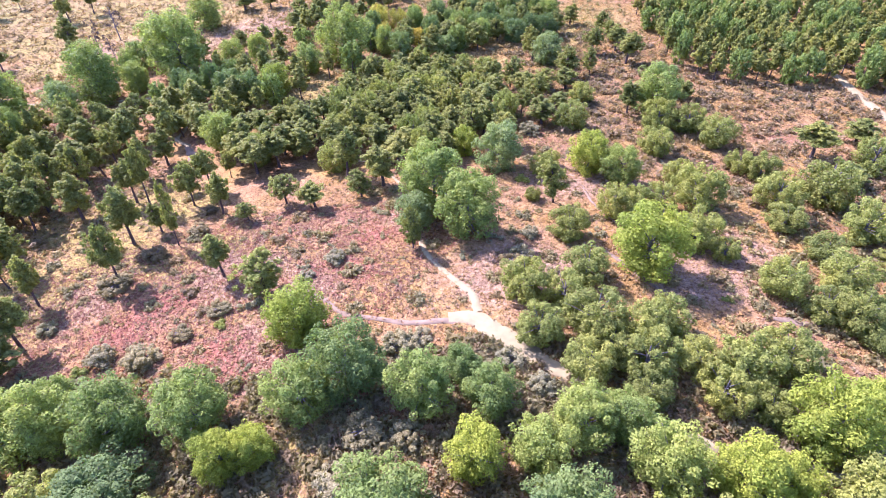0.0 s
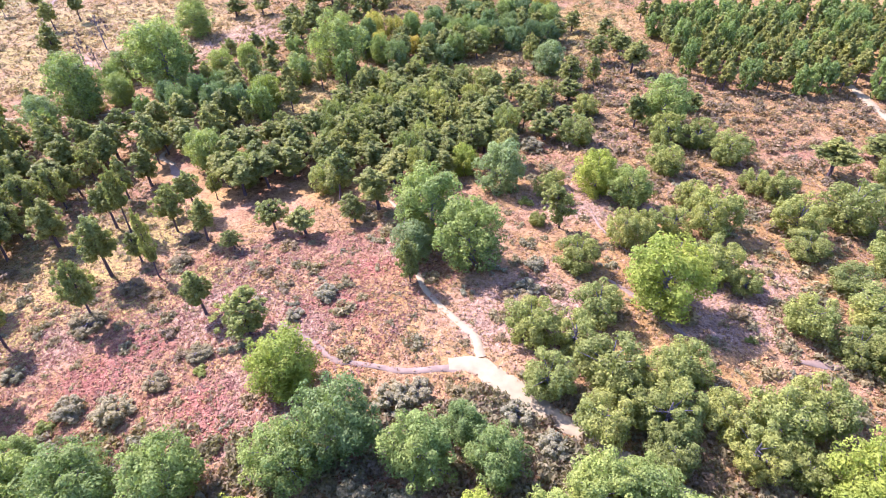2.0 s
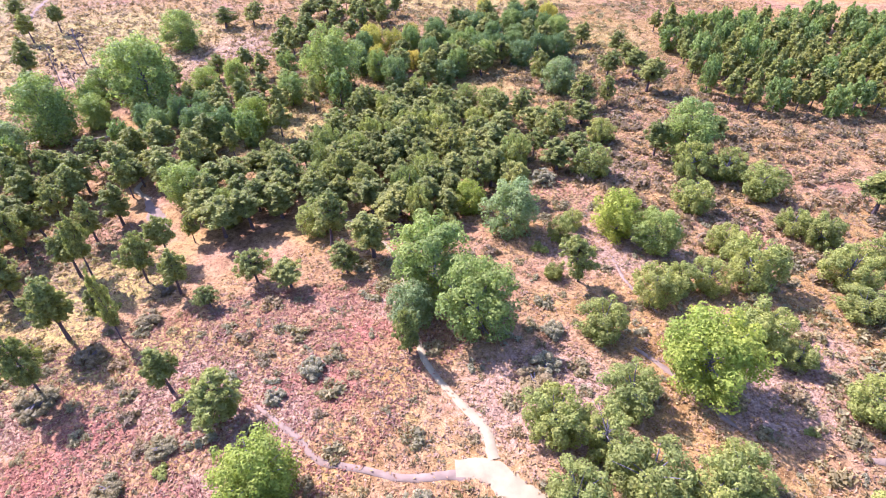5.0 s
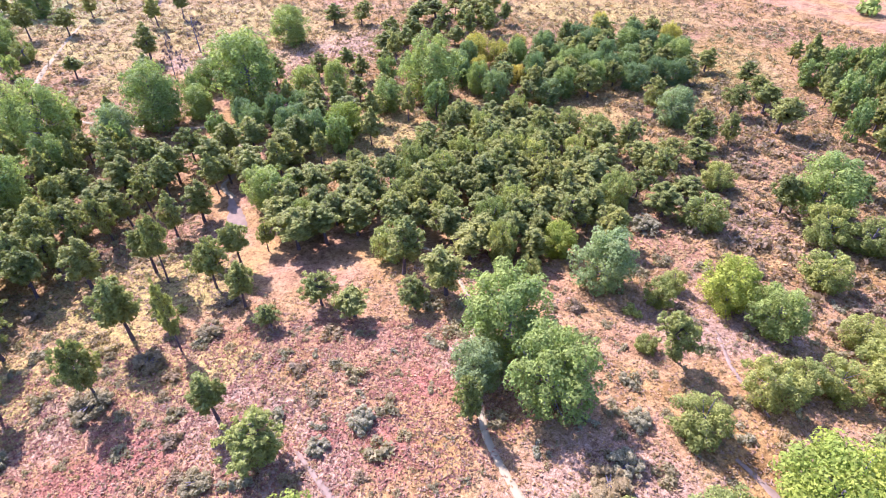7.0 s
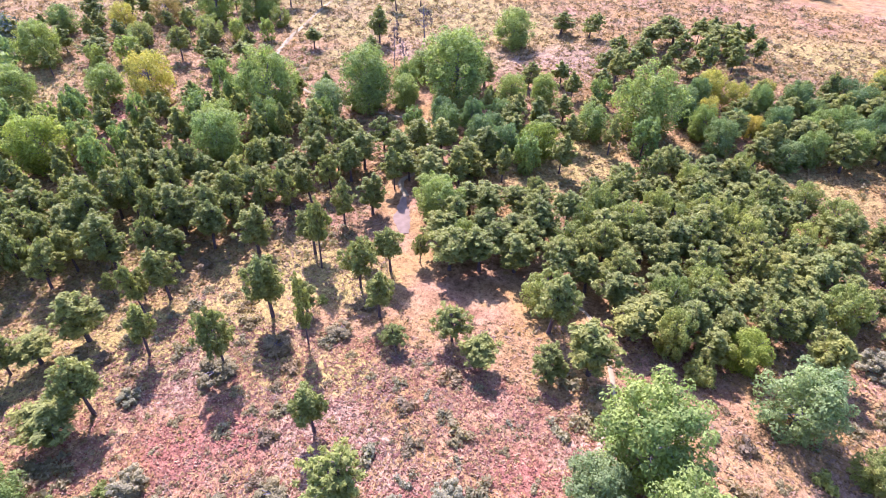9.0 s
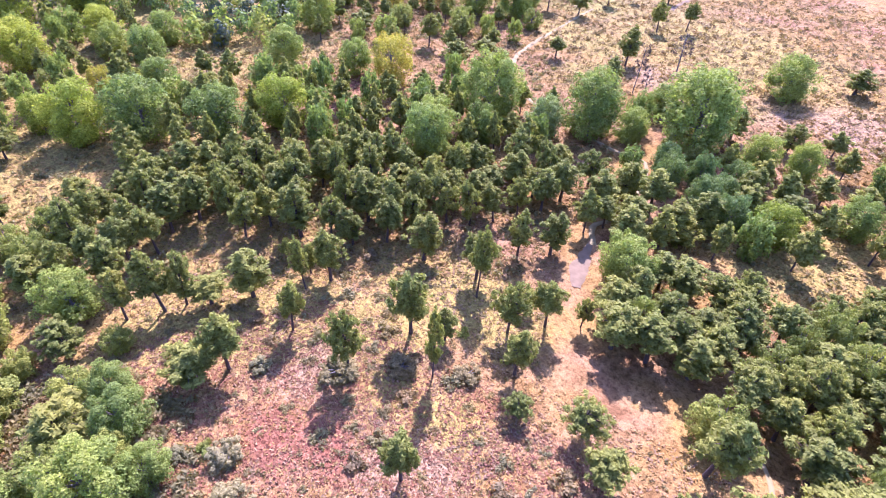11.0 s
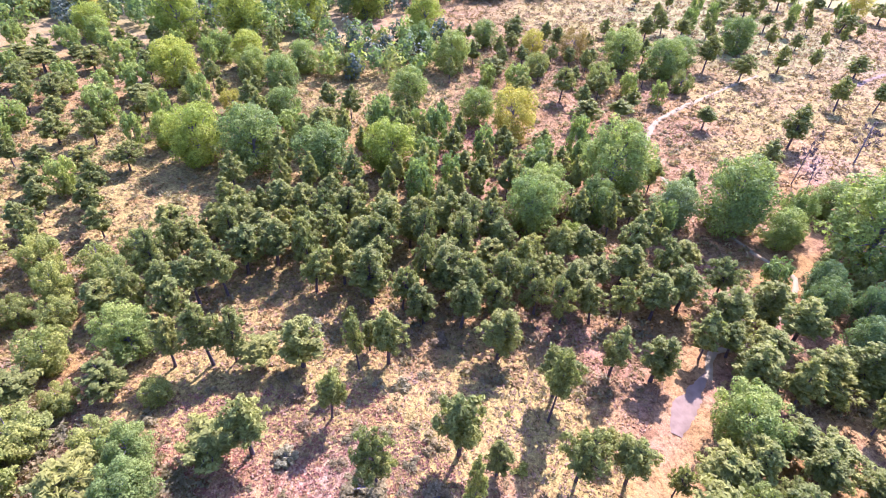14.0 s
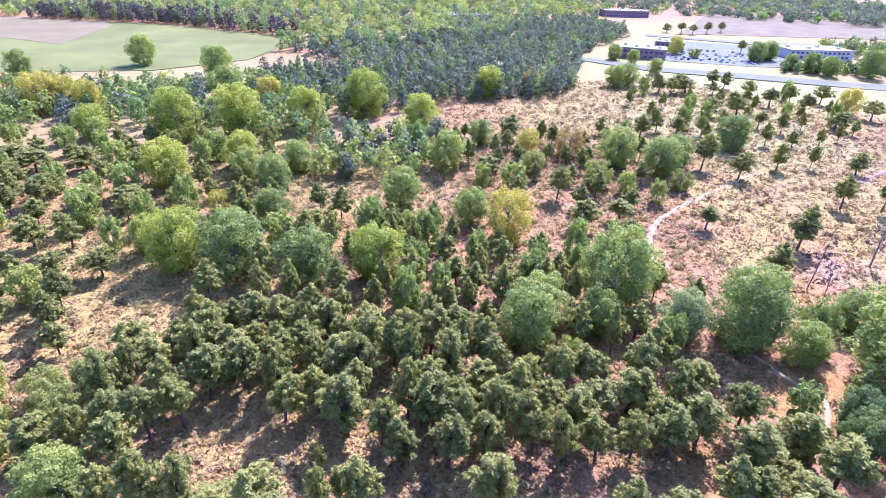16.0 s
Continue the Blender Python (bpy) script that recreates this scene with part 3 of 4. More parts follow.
plant("oak", -1.3, 83.4, 12.5, 10.9)
plant("oak", 4.3, 74.3, 11.2, 9.7)
plant("grey_oak", -4.6, 76.4, 7.2, 6.3)
plant("sage_bush", 21.2, 118.9, 2.6, 5.1)
plant("pine", 30.1, 173.2, 9.5, 6.5)
plant("grey_oak", 33.7, 167.3, 9.9, 8.6)
plant("pine", 37.8, 155.7, 8.4, 7.0)
plant("pine", 20.5, 190.2, 7.8, 5.4)
plant("pine", 14.3, 147.7, 8.8, 6.1)
plant("pine", 16.6, 130.1, 7.1, 4.9)
plant("pine", 20.9, 129.9, 6.8, 5.5)
plant("pine", 41.7, 195.7, 7.1, 6.0)
plant("pine", 48.2, 204.7, 7.1, 5.4)
plant("pine", 49.2, 175.5, 8.1, 6.2)
plant("pine", 44.9, 158.0, 7.8, 4.4)
plant("pine", 57.6, 177.5, 7.8, 5.5)
plant("pine", 58.1, 166.4, 9.5, 7.0)
plant("pine", 29.5, 146.8, 6.1, 5.7)
plant("pine", 35.7, 147.3, 6.1, 5.7)
plant("pine", 57.2, 195.7, 7.1, 5.2)
plant("pine", 57.5, 185.7, 7.4, 5.3)
plant("scrub_oak", 37.9, 137.6, 5.5, 6.0)
plant("round_pine", -27.7, 61.9, 7.9, 6.3)
plant("pine", -56.2, 78.5, 12.5, 5.2)
plant("pine", -54.2, 68.0, 12.2, 4.9)
plant("pine", -35.8, 66.7, 8.4, 3.9)
plant("pine", -49.8, 91.5, 9.8, 5.5)
plant("pine", -62.8, 94.3, 10.1, 4.9)
plant("pine", -71.4, 89.0, 10.1, 5.4)
plant("pine", -52.6, 82.2, 6.4, 3.0)
plant("sage_bush", -45.3, 81.5, 1.8, 3.6)
plant("pine", -36.3, 83.5, 4.0, 3.6)
plant("pine", -30.3, 88.8, 6.4, 5.5)
plant("pine", -24.4, 87.0, 5.4, 4.6)
plant("pine", -15.7, 89.8, 5.4, 4.7)
plant("pine", -11.6, 93.6, 8.8, 6.3)
plant("scrub_oak", -22.3, 103.4, 6.5, 7.0)
plant("oak", -50.1, 115.4, 9.6, 8.6)
plant("bright_tree", -45.8, 148.1, 9.3, 7.9)
plant("oak", -39.4, 164.8, 8.6, 7.7)
plant("oak", -29.6, 174.0, 17.5, 14.5)
plant("oak", -78.1, 165.4, 18.8, 16.8)
plant("pine", -51.2, 206.3, 7.1, 6.2)
plant("yellow_tree", -20.7, 200.9, 9.6, 8.0)
plant("pine", -47.6, 77.4, 14.0, 2.1)
plant("pine", -73.8, 72.7, 10.1, 4.7)
plant("pine", -73.4, 68.3, 10.5, 2.5)
plant("pine", -75.8, 60.5, 9.5, 6.0)
plant("pine", -65.7, 63.7, 9.8, 3.4)
plant("pine", -62.2, 53.7, 10.5, 4.8)
plant("pine", -63.0, 49.3, 6.1, 6.6)
plant("pine", -77.4, 54.4, 5.4, 5.5)
plant("pine", -42.6, 87.5, 8.8, 3.9)
plant("pine", -19.5, 98.3, 10.8, 5.5)
plant("oak", -85.3, 212.9, 12.6, 11.2)
plant("oak", -111.7, 129.2, 18.0, 14.1)
plant("oak", -103.2, 120.9, 10.3, 8.0)
plant("oak", -102.0, 106.1, 12.6, 9.8)
plant("oak", -155.1, 111.5, 9.8, 8.7)
plant("yellow_tree", -144.0, 118.1, 13.6, 11.3)
plant("bright_tree", -132.3, 83.5, 13.1, 11.1)
plant("oak", -169.0, 95.1, 11.4, 10.2)
plant("grey_oak", -98.8, 137.0, 9.9, 8.6)
plant("bright_tree", -95.3, 112.0, 5.8, 5.0)
plant("bright_tree", -93.7, 117.0, 3.7, 3.2)
plant("pine", -83.9, 110.9, 6.4, 5.5)
plant("pine", -79.0, 118.5, 6.8, 6.0)
plant("pine", -62.2, 109.7, 8.8, 5.0)
plant("yellow_tree", -8.1, 210.5, 6.6, 5.5)
plant("yellow_tree", -21.5, 210.9, 6.5, 5.4)
plant("yellow_tree", -6.4, 188.4, 5.6, 4.7)
plant("pine", -26.8, 246.1, 8.8, 13.2)
plant("pine", -41.3, 246.1, 8.8, 10.7)
plant("pine", -46.0, 236.0, 8.8, 8.5)
plant("pine", -78.0, 235.1, 7.8, 7.3)
plant("pine", -67.8, 236.3, 8.4, 7.2)
plant("pine", -202.3, -14.3, 7.8, 10.0)
plant("pine", -188.8, -0.4, 8.4, 9.3)
plant("pine", -184.4, 11.4, 6.1, 8.0)
plant("bright_tree", -197.2, 29.6, 13.9, 11.8)
plant("oak", -199.0, 51.8, 10.3, 9.2)
plant("oak", -186.1, 60.7, 11.0, 9.8)
plant("oak", -202.9, 68.0, 10.3, 9.2)
plant("pine", -165.4, 141.8, 10.1, 6.7)
plant("pine", -146.3, 140.0, 8.4, 7.1)
plant("pine", -147.9, 152.3, 6.4, 6.3)
plant("pine", -138.4, 150.2, 5.1, 5.4)
plant("bright_tree", -145.1, 40.6, 14.3, 12.2)
plant("bright_tree", -155.0, 33.0, 9.0, 7.7)
plant("oak", -140.4, 53.2, 14.7, 13.2)
plant("oak", -132.9, 68.4, 12.6, 11.2)
plant("yellow_tree", -146.5, 80.0, 4.9, 4.1)
plant("oak", -166.5, 60.4, 9.0, 8.1)
plant("orange_tree", -124.1, 51.1, 3.2, 2.9)
plant("oak", -84.6, 36.2, 8.6, 7.7)
plant("scrub_oak", -95.5, 18.0, 4.9, 5.3)
plant("scrub_oak", -93.9, 24.1, 4.9, 5.4)
plant("pine", -80.2, 42.5, 9.8, 3.7)
plant("pine", -79.3, 47.8, 11.8, 4.6)
plant("pine", -79.3, 51.0, 10.1, 4.3)
plant("pine", -82.0, 68.3, 5.1, 2.1)
plant("pine", -77.0, 70.4, 6.4, 2.4)
plant("pine", -58.8, 91.8, 14.0, 3.2)
plant("scrub_oak", -74.2, 41.2, 3.9, 4.2)
plant("scrub_oak", -75.5, 29.3, 4.1, 4.5)
plant("scrub_oak", -67.2, 35.7, 5.2, 5.6)
plant("oak", -64.3, 39.9, 6.5, 5.8)
plant("scrub_oak", -63.1, 24.7, 6.9, 7.5)
plant("scrub_oak", -71.8, 20.3, 4.5, 4.9)
plant("scrub_oak", -55.6, 32.4, 5.6, 6.1)
plant("oak", -53.9, 27.0, 7.1, 6.4)
plant("scrub_oak", -53.0, 38.7, 5.5, 6.0)
plant("oak", -49.7, 42.3, 5.8, 5.2)
plant("sage_bush", -51.5, 45.4, 1.1, 2.2)
plant("sage_bush", -48.6, 50.5, 2.0, 4.0)
plant("oak", -107.5, 110.6, 11.5, 10.3)
plant("oak", -94.6, 147.6, 16.6, 12.9)
plant("pine", -76.6, 131.6, 8.8, 6.0)
plant("pine", -85.4, 130.0, 6.4, 5.0)
plant("pine", -48.0, 97.2, 9.8, 4.2)
plant("pine", -52.1, 97.0, 5.1, 2.4)
plant("pine", -45.4, 102.1, 6.1, 2.9)
plant("pine", -64.6, 104.2, 10.1, 3.7)
plant("pine", -64.0, 124.3, 7.1, 4.1)
plant("pine", -61.3, 129.4, 7.1, 5.3)
plant("pine", -124.5, 189.7, 12.2, 6.0)
plant("pine", -113.8, 173.2, 9.1, 5.3)
plant("bare_tree", -107.7, 175.9, 14.0, 3.7)
plant("bare_tree", -102.2, 174.4, 10.4, 3.0)
plant("bare_tree", -113.4, 200.5, 11.2, 6.1)
plant("pine", -143.3, 223.7, 10.5, 5.4)
plant("pine", -139.3, 234.6, 10.1, 4.7)
plant("pine", -175.8, 230.5, 9.5, 5.0)
plant("pine", -170.6, 210.4, 9.1, 7.9)
plant("pine", -139.4, 173.7, 6.8, 5.0)
plant("pine", -167.0, 255.8, 7.4, 7.4)
plant("oak", -93.7, 172.3, 8.6, 7.7)
plant("oak", -90.9, 184.8, 11.5, 10.2)
plant("pine", -107.8, 167.1, 6.8, 5.0)
plant("oak", -199.2, 230.4, 13.3, 11.9)
plant("orange_tree", -202.4, 163.5, 11.2, 10.2)
plant("oak", -189.2, 175.0, 13.5, 12.0)
plant("oak", -185.2, 196.0, 11.4, 10.2)
plant("yellow_tree", -206.4, 148.9, 9.3, 7.8)
plant("pine", -222.9, 147.8, 10.5, 7.1)
plant("pine", -212.3, 161.0, 8.8, 4.7)
plant("oak", -220.1, 135.0, 9.5, 8.5)
plant("pine", -243.6, 270.1, 10.8, 9.7)
plant("pine", -245.7, 255.4, 8.8, 8.0)
plant("pine", -181.3, 203.9, 12.5, 7.9)
plant("bright_tree", -235.7, 115.5, 15.6, 13.2)
plant("oak", -219.0, 109.8, 10.4, 9.3)
plant("bright_tree", -266.8, 97.5, 20.0, 17.0)
plant("bright_tree", -253.9, 72.1, 16.0, 13.6)
plant("bright_tree", -247.2, 47.1, 18.9, 16.0)
plant("bright_tree", -241.4, 26.3, 19.2, 16.3)
plant("bare_tree", -252.1, 30.9, 11.9, 12.0)
plant("yellow_tree", -289.9, -34.1, 16.7, 13.9)
plant("yellow_tree", -294.3, -26.6, 14.3, 11.9)
plant("yellow_tree", -286.3, -14.8, 14.1, 11.7)
plant("bright_tree", -251.1, -4.5, 12.2, 10.3)
plant("oak", -397.0, -16.7, 16.7, 14.9)
plant("oak", -308.8, 37.5, 14.9, 13.3)
plant("oak", -355.2, 29.3, 17.1, 15.2)
plant("yellow_tree", -294.3, 56.8, 12.4, 10.4)
plant("oak", -374.0, -72.2, 13.3, 11.9)
plant("bright_tree", -294.9, 163.3, 15.1, 12.8)
plant("orange_tree", -300.5, 188.6, 11.7, 10.6)
plant("oak", -308.9, 243.0, 12.0, 10.7)
plant("oak", -312.3, 252.1, 12.2, 10.9)
plant("pine", -290.2, 275.7, 10.1, 12.4)
plant("pine", -292.0, 260.3, 10.1, 8.0)
plant("pine", -287.5, 264.6, 9.1, 7.3)
plant("pine", -277.3, 304.9, 8.8, 7.3)
plant("yellow_tree", -236.8, 327.7, 13.1, 10.9)
plant("pine", -215.8, 298.3, 8.4, 9.5)
plant("pine", -257.3, 333.2, 9.8, 8.9)
plant("oak", -251.5, 50.3, 9.9, 8.8)
plant("pine", -194.9, 158.6, 7.1, 4.0)
plant("scrub_oak", -197.2, 82.3, 7.5, 8.1)
plant("bright_tree", -209.8, 50.9, 11.9, 10.1)
plant("pine", -161.3, 6.6, 8.1, 7.3)
plant("pine", -159.7, 15.1, 9.1, 6.0)
plant("pine", -144.0, 16.5, 6.4, 6.0)
plant("pine", -144.6, 25.2, 6.8, 6.8)
plant("yellow_tree", -412.7, 354.4, 13.5, 11.3)
plant("oak", -377.2, 397.2, 13.9, 12.4)
plant("oak", -380.8, 411.4, 14.1, 12.6)
plant("pine", -412.5, 414.6, 9.8, 7.2)
plant("oak", -380.2, 297.5, 8.8, 7.9)
plant("oak", -393.4, 290.8, 10.8, 9.7)
plant("oak", -340.8, 289.4, 9.6, 8.5)
plant("scrub_oak", -394.1, 358.1, 7.0, 7.6)
plant("oak", -334.4, 404.9, 12.7, 11.3)
plant("oak", -322.9, 406.9, 12.3, 11.0)
plant("oak", -315.4, 432.1, 16.4, 14.6)
plant("oak", -345.8, 398.0, 10.4, 9.3)
plant("pine", -308.5, 307.3, 8.8, 7.3)
plant("pine", -296.6, 305.6, 9.8, 6.5)
plant("pine", -255.8, 299.9, 9.5, 7.4)
plant("pine", -259.6, 315.6, 9.8, 6.4)
plant("pine", -243.5, 308.8, 9.1, 7.2)
plant("pine", -225.2, 329.8, 9.1, 10.6)
plant("pine", -537.5, 432.5, 9.1, 7.9)
plant("pine", -529.0, 442.8, 10.5, 7.8)
plant("pine", -520.7, 449.6, 9.8, 7.8)
plant("pine", -528.6, 471.8, 10.8, 7.9)
plant("pine", -536.8, 495.0, 10.1, 8.1)
plant("pine", -207.9, 188.5, 11.1, 5.7)
plant("pine", -214.7, 200.1, 10.8, 5.9)
plant("pine", -224.3, 214.1, 9.8, 6.2)
plant("pine", -224.3, 187.7, 7.8, 4.2)
plant("pine", -219.3, 220.2, 8.1, 5.6)
plant("pine", -217.6, 231.2, 8.1, 5.2)
plant("pine", -225.3, 247.0, 7.8, 4.9)
plant("pine", -222.7, 263.9, 7.8, 5.5)
plant("pine", -196.8, 257.2, 6.8, 4.0)
plant("pine", -174.5, 243.7, 8.4, 4.0)
plant("pine", -223.2, -19.9, 7.1, 9.0)
plant("pine", -215.3, -11.1, 7.4, 8.8)
plant("pine", -213.7, 3.5, 7.1, 9.0)
plant("pine", -182.1, 23.0, 6.4, 8.0)
plant("scrub_oak", -180.4, 35.8, 5.9, 6.4)
plant("yellow_tree", -172.9, 46.6, 6.8, 5.7)
plant("pine", -155.3, 69.3, 7.4, 7.6)
plant("pine", -157.6, 85.1, 6.4, 6.3)
plant("oak", -196.7, 115.6, 12.8, 11.4)
plant("pine", -186.0, 126.5, 7.4, 7.6)
plant("scrub_oak", -189.1, 143.7, 7.1, 7.7)
plant("scrub_oak", -173.1, 158.7, 8.5, 9.2)
plant("oak", -178.6, 184.9, 13.0, 11.6)
plant("scrub_oak", -165.6, 183.9, 6.8, 7.4)
plant("scrub_oak", 0.9, 101.9, 3.6, 3.9)
plant("scrub_oak", 20.5, 97.2, 4.3, 4.7)
plant("scrub_oak", 23.6, 101.7, 3.4, 3.7)
plant("scrub_oak", 17.3, 86.3, 2.5, 2.8)
plant("scrub_oak", 36.0, 83.0, 4.7, 5.1)
plant("scrub_oak", 40.9, 83.9, 5.3, 5.7)
plant("scrub_oak", 47.8, 93.6, 5.1, 5.5)
plant("round_pine", -4.9, 70.2, 8.3, 3.0)
plant("sage_bush", 10.7, 63.8, 2.1, 4.1)
plant("sage_bush", 14.8, 73.5, 1.5, 3.0)
plant("sage_bush", 12.7, 66.9, 1.8, 3.7)
plant("sage_bush", -17.6, 68.3, 1.7, 3.4)
plant("sage_bush", -21.7, 64.0, 1.3, 2.6)
plant("sage_bush", -50.7, 74.2, 2.0, 3.9)
plant("sage_bush", -33.8, 58.3, 1.7, 3.4)
plant("sage_bush", -11.2, 49.2, 1.5, 3.0)
plant("sage_bush", -3.6, 48.4, 1.9, 3.7)
plant("sage_bush", -6.5, 47.5, 2.2, 4.4)
plant("sage_bush", -41.9, 49.5, 2.3, 4.7)
plant("sage_bush", -37.9, 53.5, 1.6, 3.2)
plant("sage_bush", -54.2, 66.6, 2.5, 5.1)
plant("sage_bush", -60.8, 57.7, 1.5, 3.0)
plant("sage_bush", -9.8, 35.3, 2.3, 4.5)
plant("sage_bush", -4.6, 34.4, 1.9, 3.8)
plant("sage_bush", -11.7, 29.5, 2.4, 4.8)
plant("sage_bush", 8.0, 45.0, 1.8, 3.6)
plant("sage_bush", 11.6, 40.7, 1.7, 3.4)

# ---------------------------------------------------------------- woods, filled in
grove(1, [(-41, 101), (-25, 109), (-17, 110.5), (-10, 103.5), (-1, 104), (9, 108), (12, 125), (11, 140), (-2, 160), (-22, 157), (-28, 130), (-39, 129), (-47, 120), (-44, 101)], 3.9, 8.0, ("pine", "pine", "pine", "pine", "pine", "scrub_oak"), 5.2, 200)
grove(16, [(11, 110), (20, 112), (31, 128), (26, 150), (12, 160), (4, 165), (11, 142), (12, 125)], 6.0, 7.5, ("pine", "scrub_oak"), 5.6, 22)
grove(2, [(-87, 42), (-100, 55), (-79, 79), (-76, 102), (-70, 116), (-72, 122), (-85, 127), (-95, 99), (-110, 93), (-113, 70), (-120, 51), (-109, 38), (-93, 35)], 4.3, 10.0, ("pine",), 4.9, 130)
grove(3, [(-88, 10), (-93, 19), (-89, 39), (-102, 50), (-111, 38), (-107, 31), (-109, 21), (-116, 4)], 6.0, 7.5, ("pine", "pine", "scrub_oak"), 5.4, 60)
grove(7, [(-26, 200), (-9, 205), (18, 233), (45, 225), (38, 192), (19, 185), (2, 170), (-22, 175)], 5.4, 8.5, ("dark_oak", "pine", "slim_pine", "pine", "dark_oak", "oak", "dark_oak", "yellow_tree"), 6.0, 80)
grove(9, [(-62, 118), (-55, 128), (-42, 150), (-50, 165), (-75, 150), (-68, 125)], 5.5, 9.0, ("pine", "dark_oak", "slim_pine"), 6.0, 30)
grove(10, [(-95, 152), (-78, 155), (-62, 165), (-50, 180), (-62, 190), (-100, 165)], 8.0, 8.5, ("pine", "oak", "pine"), 6.0, 22)
grove(13, [(60, 60), (105, 45), (110, 100), (62, 90)], 8.0, 5.0, ("scrub_oak", "pine"), 6.5, 24)
grove(14, [(-40, 5), (30, 5), (75, 28), (45, 33), (15, 33), (-60, 28)], 6.0, 8.0, ("oak", "scrub_oak", "dark_oak"), 8.0, 34)
grove(15, [(-35, 18), (-50, 40), (-78, 44), (-90, 8), (-60, 0)], 6.5, 6.5, ("scrub_oak", "pine", "oak"), 6.5, 36)


# ---------------------------------------------------------------- woods further off
LOW_PINES = [pine_form(10 + i, NEEDLES, tufts=32, wide=2.5, per=70, size=0.28) for i in range(4)]
LOW_OAKS = [broad_form(50 + i, LEAVES, count=2500, size=0.42, lobes=40) for i in range(3)]


def corners_of(me):
    co = np.empty(len(me.vertices) * 3, dtype=np.float32)
    me.vertices.foreach_get("co", co)
    return co.reshape(-1, 3, 3)


def wood(name, seed, poly, gap, tall, width, label, most, oaks=0.2):
    """Trees past those that one would count: crowns in one mesh, stems in another."""
    rng = np.random.default_rng(seed)
    crowns, stems = {0: [], 1: []}, []
    for x, y in spots(rng, poly, gap, most=most):
        oak = int(rng.random() < oaks)
        form = (LOW_OAKS if oak else LOW_PINES)[int(rng.integers(3))]
        h, w, a = tall * rng.uniform(0.75, 1.15), width * rng.uniform(0.8, 1.3), rng.uniform(0, 6.28)
        s = np.array([w / 9.5, w / 9.5, h / 10.0]) * (1.15 if oak else 1.0) if oak else np.array([w / 5.2, w / 5.2, h / 9.0])
        c = corners_of(form[1]) * s
        turn = np.array([[math.cos(a), -math.sin(a), 0], [math.sin(a), math.cos(a), 0], [0, 0, 1]])
        z = float(rise(x, y))
        crowns[oak].append(c @ turn.T + (x, y, z))
        stems.append(tube([(x, y, z - 0.3, 0.2), (x, y, z + h * 0.85, 0.05)], 5))
        planted.append((x, y, w))
    for oak in (0, 1):
        if crowns[oak]:
            tagged(new(name, leaf_mesh(name, np.concatenate(crowns[oak]), (NEEDLES, LEAVES)[oak])), label, "woods", kind="stuff")
    v, f = joined(stems)
    tagged(new("wood_stems", mesh_from("wood_stems", v, f, [BARK], True)), "bare brown stems of the pine wood", "woods", kind="stuff")

wood("pine_wood", 4, [(73, 185), (73, 152), (109, 145), (118, 140), (140, 120), (165, 200), (137, 215), (75, 215)], 4.6, 9.0, 5.2, "wood of dark green pines with some oaks", 190, 0.3)
wood("pine_wood", 6, [(-150, 35), (-122, 50), (-150, 60), (-150, 95), (-185, 60), (-230, 60), (-250, -40), (-190, -40), (-168, 0)], 8.2, 9.0, 6.2, "wood of dark green pines with some oaks", 260, 0.4)
wood("pine_wood", 5, [(-110, 93), (-95, 99), (-88, 125), (-100, 145), (-125, 140), (-150, 95), (-150, 60), (-120, 55)], 5.4, 10.0, 5.6, "wood of dark green pines with some oaks", 110, 0.25)
wood("pine_wood", 17, [(-168, -12), (-142, 15), (-122, 30), (-98, 13), (-108, -22), (-160, -45)], 6.3, 8.5, 5.6, "open pine wood on tan grass", 60, 0.1)
wood("pine_wood", 8, [(-54, 219), (-28, 267), (-14, 247), (-21, 218), (-45, 205)], 7.0, 8.0, 7.0, "wood of dark green pines with some oaks", 28, 0.12)
wood("pine_wood", 11, [(-230, 120), (-185, 110), (-160, 130), (-150, 165), (-165, 190), (-215, 190)], 9.0, 8.0, 6.0, "wood of dark green pines with some oaks", 60, 0.12)
wood("pine_wood", 12, [(-300, 250), (-260, 215), (-190, 230), (-200, 300), (-270, 330)], 13.0, 9.0, 5.5, "wood of dark green pines with some oaks", 40, 0.12)
wood("pine_wood", 21, [(-64, 118), (-53, 119), (-45, 133), (-36, 142), (-49, 158), (-62, 165), (-80, 150), (-70, 132)], 5.5, 8.5, 5.6, "pine wood beside the sandy footpath", 36, 0.15)
wood("pine_wood", 20, [(-62, 150), (-42, 152), (-26, 160), (-24, 176), (-45, 205), (-62, 190)], 7.0, 8.0, 6.0, "open pine wood on pale grass", 34, 0.15)


# ---------------------------------------------------------------- far woods
def far_wood(name, seed, poly, gap, tall, mats, label, most=700, pointed=0.0):
    """Woods too far off to tell tree from tree, as one leafy mass of many crowns."""
    rng = np.random.default_rng(seed)
    cards, slots = [], []
    for x, y in spots(rng, poly, gap, 0.3, most, False):
        h, z = tall * rng.uniform(0.7, 1.25), float(rise(x, y))
        w = gap * rng.uniform(0.38, 0.58)
        c = [(x + rng.normal() * w * 0.3, y + rng.normal() * w * 0.3, z + h * q) for q in (0.22, 0.42, 0.6, 0.76, 0.9)]
        r = [(w * s, w * s, h * 0.17) for s in (0.85, 1.0, 0.92 - 0.2 * pointed, 0.75 - 0.3 * pointed, 0.45 - 0.2 * pointed)]
        cards.append(leaves(rng, c, r, 200, 0.36 + gap * 0.07, 1.2, 0.7, 0.35, 1.0, 0.4))
        slots += [int(len(mats) * rng.random() ** 1.6)] * 200
    return tagged(new(name, leaf_mesh(name, np.concatenate(cards), mats, slots)), label, "woods", kind="stuff")


